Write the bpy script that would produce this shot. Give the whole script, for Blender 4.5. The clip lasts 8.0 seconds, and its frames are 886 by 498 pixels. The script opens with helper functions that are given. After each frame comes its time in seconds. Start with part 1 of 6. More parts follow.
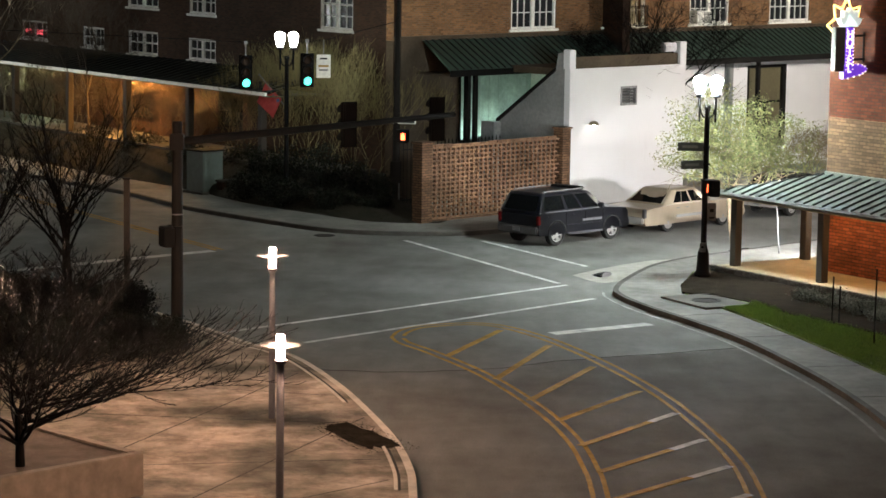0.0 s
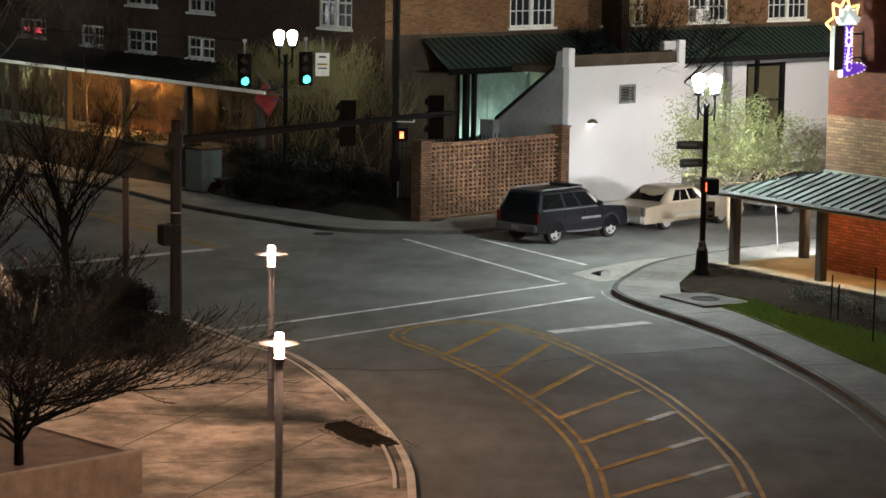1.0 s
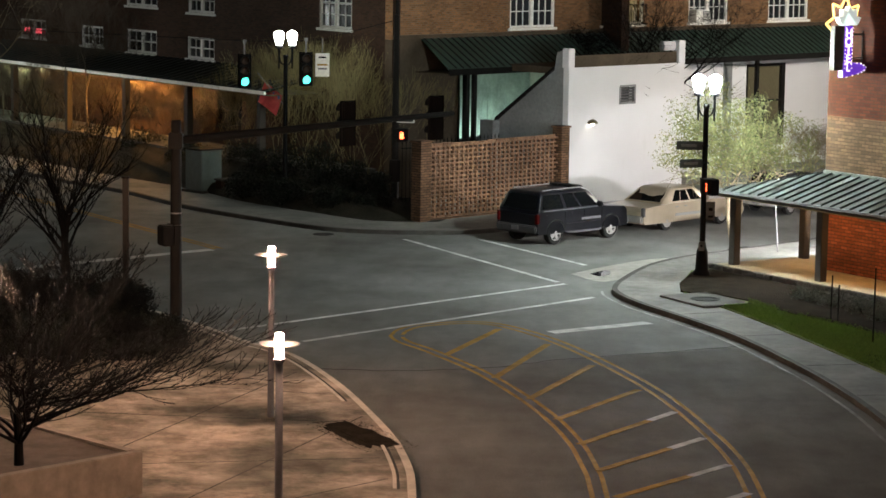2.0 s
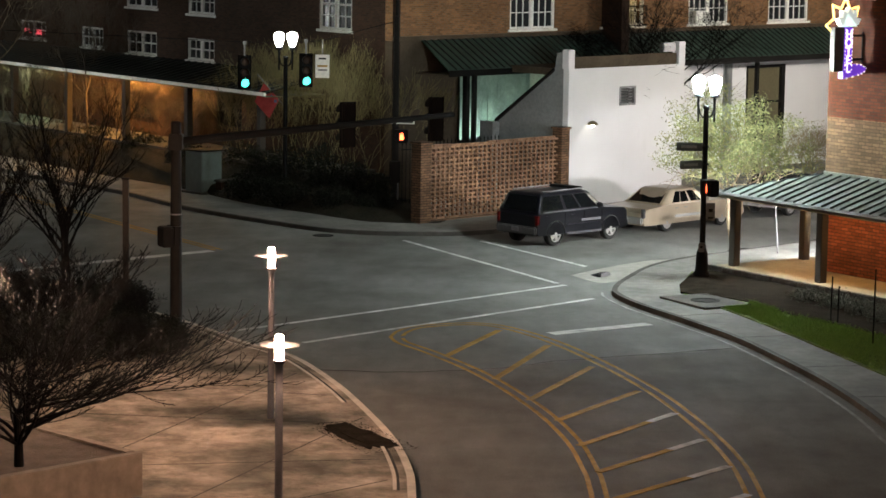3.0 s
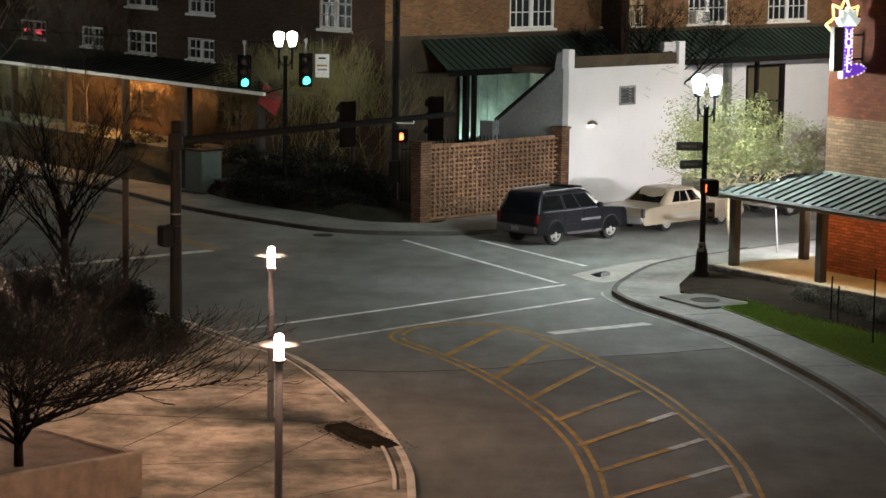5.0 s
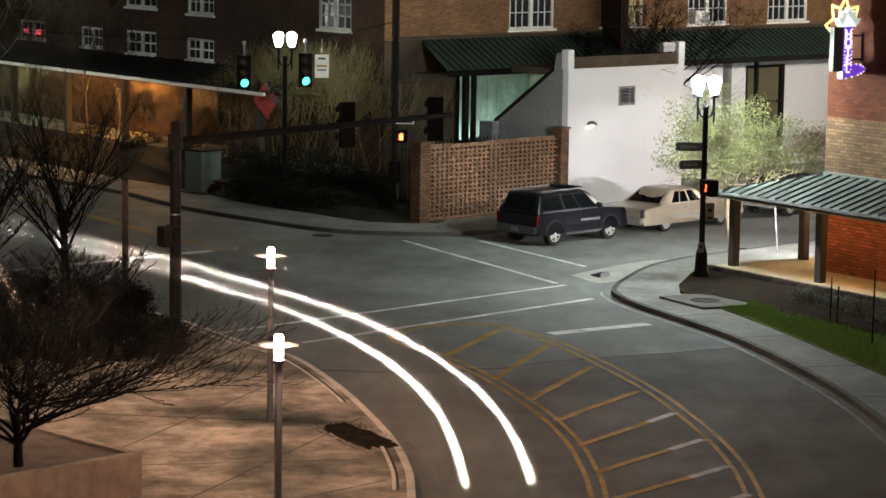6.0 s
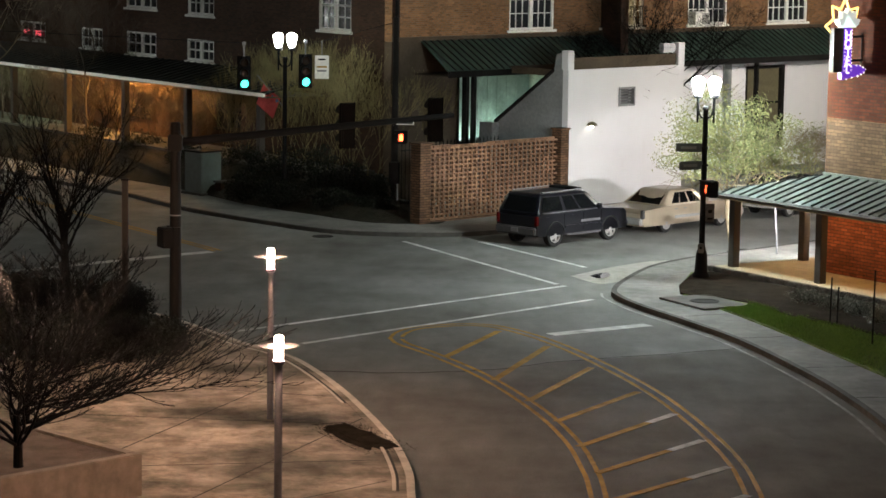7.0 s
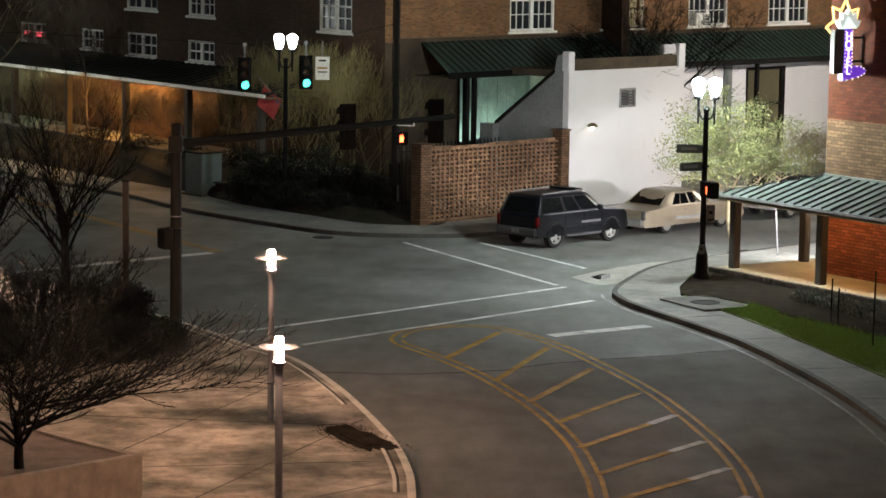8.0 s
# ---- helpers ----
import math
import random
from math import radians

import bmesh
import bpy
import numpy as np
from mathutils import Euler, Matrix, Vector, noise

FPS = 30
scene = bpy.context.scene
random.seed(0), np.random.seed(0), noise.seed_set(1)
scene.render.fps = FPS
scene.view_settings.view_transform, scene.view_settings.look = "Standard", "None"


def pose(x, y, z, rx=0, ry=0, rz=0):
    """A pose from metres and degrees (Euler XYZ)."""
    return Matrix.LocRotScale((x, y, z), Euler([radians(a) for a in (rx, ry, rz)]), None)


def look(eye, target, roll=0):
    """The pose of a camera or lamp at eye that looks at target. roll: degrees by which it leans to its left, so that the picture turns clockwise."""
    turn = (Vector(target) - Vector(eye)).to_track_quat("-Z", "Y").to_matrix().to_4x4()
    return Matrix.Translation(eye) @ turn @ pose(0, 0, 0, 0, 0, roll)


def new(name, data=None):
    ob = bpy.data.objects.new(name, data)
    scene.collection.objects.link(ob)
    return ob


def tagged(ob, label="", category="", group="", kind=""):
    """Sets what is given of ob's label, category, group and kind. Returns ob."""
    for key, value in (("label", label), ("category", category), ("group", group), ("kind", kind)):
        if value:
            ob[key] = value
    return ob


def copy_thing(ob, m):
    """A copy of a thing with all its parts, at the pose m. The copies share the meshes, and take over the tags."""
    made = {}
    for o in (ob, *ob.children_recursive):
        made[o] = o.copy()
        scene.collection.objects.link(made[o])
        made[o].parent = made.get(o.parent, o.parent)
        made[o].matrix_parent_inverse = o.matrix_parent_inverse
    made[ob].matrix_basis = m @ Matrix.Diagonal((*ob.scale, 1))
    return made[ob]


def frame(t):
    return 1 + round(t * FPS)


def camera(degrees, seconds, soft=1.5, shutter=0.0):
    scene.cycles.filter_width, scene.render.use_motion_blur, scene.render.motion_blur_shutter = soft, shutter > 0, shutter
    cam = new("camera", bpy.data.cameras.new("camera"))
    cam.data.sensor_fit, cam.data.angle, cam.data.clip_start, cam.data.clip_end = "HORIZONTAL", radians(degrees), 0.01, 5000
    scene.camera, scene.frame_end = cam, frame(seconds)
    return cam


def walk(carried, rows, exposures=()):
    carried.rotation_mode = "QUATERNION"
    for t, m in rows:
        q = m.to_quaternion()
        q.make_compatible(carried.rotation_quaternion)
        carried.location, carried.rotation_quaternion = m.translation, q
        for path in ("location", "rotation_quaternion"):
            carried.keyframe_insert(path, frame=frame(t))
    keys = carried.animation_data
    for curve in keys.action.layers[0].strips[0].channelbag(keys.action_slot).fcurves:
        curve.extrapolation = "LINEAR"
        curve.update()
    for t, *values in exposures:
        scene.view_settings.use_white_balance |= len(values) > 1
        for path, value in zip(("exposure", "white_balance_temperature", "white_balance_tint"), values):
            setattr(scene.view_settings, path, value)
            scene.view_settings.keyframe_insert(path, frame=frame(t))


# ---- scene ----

# ---------------------------------------------------------------- camera
FOV = 20.66
cam = camera(FOV, 8.0, soft=1.6, shutter=1.0)
EYE = (0.0, 0.0, 10.7)
TILT, LEAN = 7.69, 0.86
STEP = math.degrees(1 / 4300.0)


def aim(dx, dy):
    """Camera turned by small steps: dx to its left, dy upwards."""
    return pose(*EYE, 90 - TILT, 0, 0) @ pose(0, 0, 0, 0, 0, LEAN) @ pose(0, 0, 0, dy * STEP, dx * STEP, 0)


walk(cam, [(t, aim(dx, dy)) for t, dx, dy in (
    (0.0, 3, -1.5), (0.5, 3, -3.5), (0.8, 3, -4), (1.0, 1, -4.5), (1.5, 1, -4.5), (1.7, 1, -4.3), (2.8, 1, -1.8), (3.0, 1, -1.5), (3.5, 1, -1.5),
    (4.0, 1, -3), (4.5, 1, -2.5), (6.0, 0, -1.5), (6.5, 0, 0), (7.0, 0, 0), (7.5, 1, 0.5), (8.0, 1, 2))],
     ((0.0, 0.52), (0.5, 0.56), (0.6, 0.54), (0.9, 0.3), (8.0, 0.3)))

# ---------------------------------------------------------------- night sky and exposure
world = bpy.data.worlds.new("night_sky")
scene.world = world
world.use_nodes = True
world.node_tree.nodes["Background"].inputs[0].default_value = (0.55, 0.62, 0.7, 1)
world.node_tree.nodes["Background"].inputs[1].default_value = 0.007

# ---------------------------------------------------------------- helpers of this scene
CORNER = (-0.885, 84.73)
BASE = pose(*CORNER, 0, 0, 0, 45)          # town grid: x along the side street, y along the main street
UVEC, VVEC = Vector((0.70711, 0.70711, 0)), Vector((-0.70711, 0.70711, 0))


def town(a, b, z=0.0):
    return BASE @ Vector((a, b, z))


def thing(name, m, label, category, group="", kind=""):
    ob = new(name)
    ob.empty_display_size = 0.3
    ob.matrix_world = m
    return tagged(ob, label, category, group, kind)


def mesh_of(bm, name, mats, smooth=False):
    me = bpy.data.meshes.new(name)
    bmesh.ops.recalc_face_normals(bm, faces=bm.faces[:])
    bm.to_mesh(me)
    bm.free()
    for m in (mats if isinstance(mats, (list, tuple)) else [mats]):
        me.materials.append(m)
    if smooth:
        for p in me.polygons:
            p.use_smooth = True
    return me


def part(name, bm, material, parent=None, label="", m=None, smooth=False):
    ob = new(name, mesh_of(bm, name, material, smooth))
    if parent is not None:
        ob.parent = parent
    if m is not None:
        ob.matrix_basis = m
    if label:
        ob["label"] = label
    return ob


def structure(name, bm, material, label, category, m=None, kind="structure", smooth=False):
    return tagged(part(name, bm, material, None, "", m, smooth), label, category, "", kind)


def box(bm, x0, x1, y0, y1, z0, z1, mi=0):
    v = [bm.verts.new((x, y, z)) for z in (z0, z1) for x, y in ((x0, y0), (x1, y0), (x1, y1), (x0, y1))]
    for q in ((3, 2, 1, 0), (4, 5, 6, 7), (0, 1, 5, 4), (1, 2, 6, 5), (2, 3, 7, 6), (3, 0, 4, 7)):
        bm.faces.new([v[i] for i in q]).material_index = mi
    return v


def boxed(x0, x1, y0, y1, z0, z1, bevel=0.0):
    bm = bmesh.new()
    box(bm, x0, x1, y0, y1, z0, z1)
    if bevel:
        bmesh.ops.bevel(bm, geom=bm.edges[:], offset=bevel, segments=2, affect="EDGES")
    return bm


def tube(bm, p0, p1, r0, r1=None, seg=10, cap=True):
    p0, p1 = Vector(p0), Vector(p1)
    r1 = r0 if r1 is None else r1
    d = (p1 - p0).normalized()
    x = d.orthogonal().normalized()
    y = d.cross(x)
    rings = []
    for p, r in ((p0, r0), (p1, r1)):
        rings.append([bm.verts.new(p + (x * math.cos(k * math.tau / seg) + y * math.sin(k * math.tau / seg)) * r) for k in range(seg)])
    for k in range(seg):
        bm.faces.new((rings[0][k], rings[0][(k + 1) % seg], rings[1][(k + 1) % seg], rings[1][k]))
    if cap:
        bm.faces.new(rings[0][::-1])
        bm.faces.new(rings[1])
    return bm


def lathe(bm, profile, seg=16, centre=(0, 0)):
    """Turned body from (radius, height) pairs."""
    rings = []
    for r, z in profile:
        rings.append([bm.verts.new((centre[0] + r * math.cos(k * math.tau / seg), centre[1] + r * math.sin(k * math.tau / seg), z)) for k in range(seg)])
    for a, b in zip(rings, rings[1:]):
        for k in range(seg):
            bm.faces.new((a[k], a[(k + 1) % seg], b[(k + 1) % seg], b[k]))
    bm.faces.new(rings[0][::-1])
    bm.faces.new(rings[-1])
    return bm


def prism(bm, outline, z0, z1):
    lo = [bm.verts.new((x, y, z0)) for x, y in outline]
    hi = [bm.verts.new((x, y, z1)) for x, y in outline]
    n = len(lo)
    bm.faces.new(hi)
    bm.faces.new(lo[::-1])
    for k in range(n):
        bm.faces.new((lo[k], lo[(k + 1) % n], hi[(k + 1) % n], hi[k]))
    return bm


def holed_wall(bm, x0, x1, z0, z1, y0, y1, holes):
    """Wall along x with rectangular openings (xa, xb, za, zb), in one closed skin."""
    xs = sorted({x0, x1, *[h[0] for h in holes], *[h[1] for h in holes]})
    zs = sorted({z0, z1, *[h[2] for h in holes], *[h[3] for h in holes]})
    solid = {(i, k) for i in range(len(xs) - 1) for k in range(len(zs) - 1)
             if not any(h[0] <= xs[i] and xs[i + 1] <= h[1] and h[2] <= zs[k] and zs[k + 1] <= h[3] for h in holes)}
    made = {}

    def v(i, k, s):
        if (i, k, s) not in made:
            made[i, k, s] = bm.verts.new((xs[i], y1 if s else y0, zs[k]))
        return made[i, k, s]

    for i, k in solid:
        bm.faces.new((v(i, k, 0), v(i + 1, k, 0), v(i + 1, k + 1, 0), v(i, k + 1, 0)))
        bm.faces.new((v(i, k + 1, 1), v(i + 1, k + 1, 1), v(i + 1, k, 1), v(i, k, 1)))
        for n, a, b in (((i - 1, k), (i, k), (i, k + 1)), ((i + 1, k), (i + 1, k), (i + 1, k + 1)), ((i, k - 1), (i, k), (i + 1, k)), ((i, k + 1), (i, k + 1), (i + 1, k + 1))):
            if n not in solid:
                bm.faces.new((v(*a, 0), v(*b, 0), v(*b, 1), v(*a, 1)))
    return bm


def curve_through(points, step=8):
    """Smooth line through a few control points."""
    P = [Vector((p[0], p[1])) for p in points]
    P = [P[0] * 2 - P[1]] + P + [P[-1] * 2 - P[-2]]
    out = []
    for k in range(1, len(P) - 2):
        a, b, c, d = P[k - 1:k + 3]
        for s in range(step):
            t = s / step
            out.append(0.5 * ((2 * b) + (c - a) * t + (2 * a - 5 * b + 4 * c - d) * t * t + (3 * b - a - 3 * c + d) * t ** 3))
    out.append(P[-2])
    return out


def offset_line(line, d):
    """Line moved sideways by d, to its left."""
    out = []
    for k, p in enumerate(line):
        t = (line[min(k + 1, len(line) - 1)] - line[max(k - 1, 0)]).normalized()
        out.append(p + Vector((-t.y, t.x)) * d)
    return out


def ribbon(bm, line, d0, d1, z0, z1):
    """Band along a line between two side offsets, with thickness."""
    A, B = offset_line(line, d0), offset_line(line, d1)
    rows = [[bm.verts.new((p.x, p.y, z)) for p, z in ((a, z0), (a, z1), (b, z1), (b, z0))] for a, b in zip(A, B)]
    for r, q in zip(rows, rows[1:]):
        for k in range(4):
            bm.faces.new((r[k], r[(k + 1) % 4], q[(k + 1) % 4], q[k]))
    bm.faces.new(rows[0][::-1])
    bm.faces.new(rows[-1])
    return bm


# ---------------------------------------------------------------- materials
class Mat:
    """A small node builder."""

    def __init__(self, name, color=(0.5, 0.5, 0.5), rough=0.7, metal=0.0):
        self.mat = bpy.data.materials.new(name)
        self.mat.use_nodes = True
        self.t = self.mat.node_tree
        self.b = self.t.nodes["Principled BSDF"]
        self.b.inputs["Base Color"].default_value = (*color, 1)
        self.b.inputs["Roughness"].default_value = rough
        self.b.inputs["Metallic"].default_value = metal
        self.color = color
        self.last = None
        self.geo = self.t.nodes.new("ShaderNodeTexCoord").outputs["Object"]

    def node(self, kind, **inputs):
        n = self.t.nodes.new(kind)
        for k, v in inputs.items():
            n.inputs[k.replace("_", " ")].default_value = v
        return n

    def noise(self, scale, detail=4.0, stretch=None, rough=0.6):
        n = self.node("ShaderNodeTexNoise", Scale=scale, Detail=detail, Roughness=rough)
        src = self.geo
        if stretch:
            mp = self.node("ShaderNodeMapping", Scale=stretch)
            self.t.links.new(src, mp.inputs["Vector"])
            src = mp.outputs[0]
        self.t.links.new(src, n.inputs["Vector"])
        return n.outputs["Fac"]

    def ramp(self, src, lo, hi, a, b):
        r = self.t.nodes.new("ShaderNodeValToRGB")
        r.color_ramp.elements[0].position, r.color_ramp.elements[1].position = lo, hi
        r.color_ramp.elements[0].color, r.color_ramp.elements[1].color = (*a, 1), (*b, 1)
        self.t.links.new(src, r.inputs[0])
        return r.outputs[0]

    def vary(self, src, lo, hi, dark, light=(1, 1, 1)):
        """Multiply the colour by a ramp of src."""
        m = self.t.nodes.new("ShaderNodeMix")
        m.data_type, m.blend_type = "RGBA", "MULTIPLY"
        m.inputs[0].default_value = 1
        if self.last is None:
            m.inputs[6].default_value = (*self.color, 1)
        else:
            self.t.links.new(self.last, m.inputs[6])
        self.t.links.new(self.ramp(src, lo, hi, dark, light), m.inputs[7])
        self.last = m.outputs[2]
        self.t.links.new(self.last, self.b.inputs["Base Color"])
        return self

    def gloss(self, src, lo, hi, a, b):
        self.t.links.new(self.ramp(src, lo, hi, (a,) * 3, (b,) * 3), self.b.inputs["Roughness"])
        return self

    def bump(self, src, strength, depth=0.02):
        n = self.node("ShaderNodeBump", Strength=strength, Distance=depth)
        self.t.links.new(src, n.inputs["Height"])
        self.t.links.new(n.outputs[0], self.b.inputs["Normal"])
        return self

    def random(self):
        return self.t.nodes.new("ShaderNodeObjectInfo").outputs["Random"]

    def island(self):
        return self.t.nodes.new("ShaderNodeNewGeometry").outputs["Random Per Island"]


def worn(name, color, rough=0.7, metal=0.0, big=0.6, small=9.0, dark=0.6, bump=0.25, depth=0.01):
    m = Mat(name, color, rough, metal)
    m.vary(m.noise(big, 5), 0.3, 0.7, (dark,) * 3, (1.1, 1.1, 1.1))
    m.vary(m.noise(small, 6), 0.3, 0.7, (0.82,) * 3, (1.1, 1.1, 1.1))
    m.bump(m.noise(small * 4, 4), bump, depth)
    if metal == 0 and rough > 0.8:
        m.b.inputs["Specular IOR Level"].default_value = 0.12
    return m.mat


def glow(name, color, strength):
    m = Mat(name, color, 0.4)
    m.b.inputs["Emission Color"].default_value = (*color, 1)
    m.b.inputs["Emission Strength"].default_value = strength
    return m.mat


def make_asphalt(name="asphalt", color=(0.2, 0.205, 0.195), sheen=0.042):
    m = Mat(name, color, 0.8)
    m.b.inputs["Specular IOR Level"].default_value = sheen
    m.vary(m.noise(0.22, 5), 0.3, 0.72, (0.62, 0.6, 0.58), (1.15, 1.15, 1.15))
    m.vary(m.noise(1.6, 6, (1, 0.35, 1)), 0.3, 0.75, (0.8, 0.8, 0.8), (1.1, 1.1, 1.1))
    m.vary(m.noise(30, 3), 0.3, 0.7, (0.8, 0.8, 0.8), (1.15, 1.15, 1.15))
    m.gloss(m.noise(0.7, 5), 0.3, 0.7, 0.66, 0.88)
    return m.bump(m.noise(60, 3), 0.35, 0.008).mat


def make_concrete(name, color, dark=0.6, stain=0.0):
    m = Mat(name, color, 0.85)
    m.b.inputs["Specular IOR Level"].default_value = 0.12
    m.vary(m.noise(0.5, 6), 0.3, 0.7, (dark,) * 3, (1.12, 1.1, 1.08))
    m.vary(m.noise(4, 6), 0.3, 0.7, (0.85, 0.84, 0.82), (1.08, 1.08, 1.08))
    if stain:
        m.vary(m.noise(1.1, 8, rough=0.75), 0.4, 0.56, (1 - stain, 1 - stain * 1.02, 1 - stain * 1.06), (1.05, 1.05, 1.05))
        m.vary(m.noise(0.25, 3), 0.4, 0.62, (0.5, 0.52, 0.48), (1.15, 1.12, 1.1))
    return m.bump(m.noise(50, 4), 0.3, 0.006).mat


def make_paint(name, color, wear=0.35):
    """Worn road paint with the road showing through."""
    m = Mat(name, color, 0.8)
    m.b.inputs["Specular IOR Level"].default_value = 0.12
    m.vary(m.noise(2.6, 5), 0.3, 0.58, (wear * 0.5 + 0.42,) * 3, (1, 1, 1))
    m.vary(m.noise(0.8, 4), 0.35, 0.65, (0.6, 0.6, 0.6), (1, 1, 1))
    return m.bump(m.noise(60, 3), 0.3, 0.006).mat


def make_brick(name, color, scale=1.0, mortar=(0.25, 0.23, 0.21), rotated=False, contrast=0.55):
    """Brick courses as material, for far faces."""
    m = Mat(name, color, 0.85)
    m.b.inputs["Specular IOR Level"].default_value = 0.15
    tex = m.t.nodes.new("ShaderNodeTexBrick")
    tex.inputs["Color1"].default_value = (*color, 1)
    tex.inputs["Color2"].default_value = (color[0] * contrast, color[1] * contrast, color[2] * contrast, 1)
    tex.inputs["Mortar"].default_value = (*mortar, 1)
    tex.inputs["Scale"].default_value = 1.0
    tex.inputs["Brick Width"].default_value = 0.22 * scale
    tex.inputs["Row Height"].default_value = 0.075 * scale
    tex.inputs["Mortar Size"].default_value = 0.008 * scale
    sep = m.t.nodes.new("ShaderNodeSeparateXYZ")
    com = m.t.nodes.new("ShaderNodeCombineXYZ")
    m.t.links.new(m.geo, sep.inputs[0])
    add = m.t.nodes.new("ShaderNodeMath")
    m.t.links.new(sep.outputs["X"], add.inputs[0])
    m.t.links.new(sep.outputs["Y"], add.inputs[1])
    m.t.links.new(add.outputs[0], com.inputs["X"])
    m.t.links.new(sep.outputs["Z"], com.inputs["Y"])
    m.t.links.new(com.outputs[0], tex.inputs["Vector"])
    m.last = tex.outputs["Color"]
    m.vary(m.noise(0.5, 5), 0.3, 0.7, (0.65, 0.62, 0.6), (1.15, 1.12, 1.1))
    m.vary(m.noise(14, 4), 0.3, 0.7, (0.8, 0.8, 0.8), (1.1, 1.1, 1.1))
    return m.bump(tex.outputs["Fac"], -0.5, 0.01).mat


def make_stucco():
    m = Mat("white_stucco", (0.62, 0.61, 0.625), 0.88)
    m.vary(m.noise(0.35, 5), 0.3, 0.75, (0.93, 0.93, 0.94), (1.02, 1.02, 1.02))
    m.vary(m.noise(1.1, 5, (1, 1, 0.25)), 0.62, 0.85, (1, 1, 1), (0.84, 0.83, 0.82))
    m.vary(m.noise(25, 4), 0.3, 0.7, (0.96, 0.96, 0.96), (1.02, 1.02, 1.02))
    return m.bump(m.noise(40, 4), 0.08, 0.005).mat


ASPHALT = make_asphalt()
PAVEMENT = make_concrete("pavement_concrete", (0.195, 0.195, 0.185))
PLAZA = make_concrete("plaza_concrete", (0.46, 0.39, 0.325), 0.45, 0.42)
KERB = make_concrete("kerb_concrete", (0.085, 0.083, 0.078), 0.45)
FAINT_PAINT = make_paint("faded_white_paint", (0.36, 0.36, 0.35), 0.4)
# Hotel brick darkened for the wing's shade; also on the low planter wall.
BRICK_WING = make_brick("shaded_wing_brick", (0.045, 0.022, 0.013), mortar=(0.032, 0.025, 0.02))
PALE_KERB = make_concrete("pale_kerb_concrete", (0.62, 0.55, 0.47), 0.7)
WHITE_PAINT = make_paint("white_road_paint", (0.72, 0.72, 0.7))
YELLOW_PAINT = make_paint("yellow_road_paint", (0.46, 0.275, 0.045), 0.4)
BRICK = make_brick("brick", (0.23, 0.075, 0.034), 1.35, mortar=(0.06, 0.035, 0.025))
# Same brick, darker and redder to stand in for dim neon light above.
BRICK_UPPER = make_brick("dim_red_lit_brick", (0.095, 0.023, 0.008), 1.35, mortar=(0.04, 0.02, 0.012))
PIER_BRICK = make_brick("brown_pier_brick", (0.17, 0.095, 0.055), 1.2, mortar=(0.03, 0.025, 0.02))
BRICK_DARK = make_brick("brown_brick", (0.24, 0.122, 0.052), mortar=(0.15, 0.12, 0.09))
# Same wall again, its tan tone stands for street-lamp light.
BRICK_TAN = make_brick("lamp_lit_tan_brick", (0.15, 0.095, 0.053), 1.35, mortar=(0.06, 0.04, 0.025))
STUCCO = make_stucco()
# Plain grey on small parts; on the annex side wall grey stands for shade.
GREY_SHADE_STUCCO = worn("grey_shade_stucco", (0.2, 0.205, 0.205), 0.85, dark=0.8)
TAN_STUCCO = worn("tan_stucco", (0.075, 0.057, 0.04), 0.85, dark=0.6)
WINDOW_PAINT = worn("white_window_paint", (0.75, 0.74, 0.7), 0.5, dark=0.85, bump=0.1)
BLACK_STEEL = worn("black_painted_steel", (0.006, 0.006, 0.0065), 0.75, 0.0, 2, 20, 0.7, 0.15)
DARK_STEEL = worn("dark_bronze_steel", (0.009, 0.008, 0.0075), 0.8, 0.0, 2, 20, 0.7, 0.15)
for dull in (BLACK_STEEL, DARK_STEEL):
    dull.node_tree.nodes["Principled BSDF"].inputs["Specular IOR Level"].default_value = 0.12
GREY_STEEL = worn("grey_steel", (0.2, 0.2, 0.21), 0.45, 0.6, 2, 20, 0.7, 0.1)
GREEN_METAL = worn("green_roof_metal", (0.045, 0.092, 0.07), 0.42, 0.3, 1, 12, 0.7, 0.1)
GREY_METAL = worn("grey_roof_metal", (0.15, 0.175, 0.165), 0.45, 0.4, 1, 12, 0.75, 0.1)
GLOBE = glow("lamp_globe_glow", (0.88, 1.0, 0.97), 1380)
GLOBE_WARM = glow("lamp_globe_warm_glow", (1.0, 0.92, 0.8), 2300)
GLOBE_MID = glow("lamp_globe_mid_glow", (0.95, 1.0, 0.95), 520)
GLOBE_DIM = glow("lamp_globe_dim_glow", (0.95, 1.0, 0.86), 100)

# ---------------------------------------------------------------- ground, road, kerbs, pavements
bm = bmesh.new()
prism(bm, [(-900, -300), (900, -300), (900, 1500), (-900, 1500)], -0.5, 0.0)
structure("road", bm, ASPHALT, "worn grey asphalt road of a night crossing", "road")

OLD_ASPHALT = make_asphalt("old_asphalt", (0.2, 0.2, 0.19), 0.01)
bm = bmesh.new()
prism(bm, [(-14, 20), (16, 20), (16, 66.5), (7.15, 60.9), (3.04, 58.9), (1.08, 57.6), (-1.09, 57.06), (-3.8, 57.3), (-14, 58)], -0.02, 0.0004)
structure("road_bend", bm, OLD_ASPHALT, "older darker asphalt of the road bend", "road")
KERB_NEAR = curve_through([(-0.3, 30), (-0.36, 40), (-0.45, 44.4), (-0.55, 46.3), (-0.91, 48.9), (-1.6, 52), (-2.34, 54.8), (-3.28, 57.6), (-4.0, 59.0), (-5.0, 60.3),
                           (-6.6, 63), (-8.6, 65.7), (-12, 69.6), (-19, 77.5), (-34, 95)])
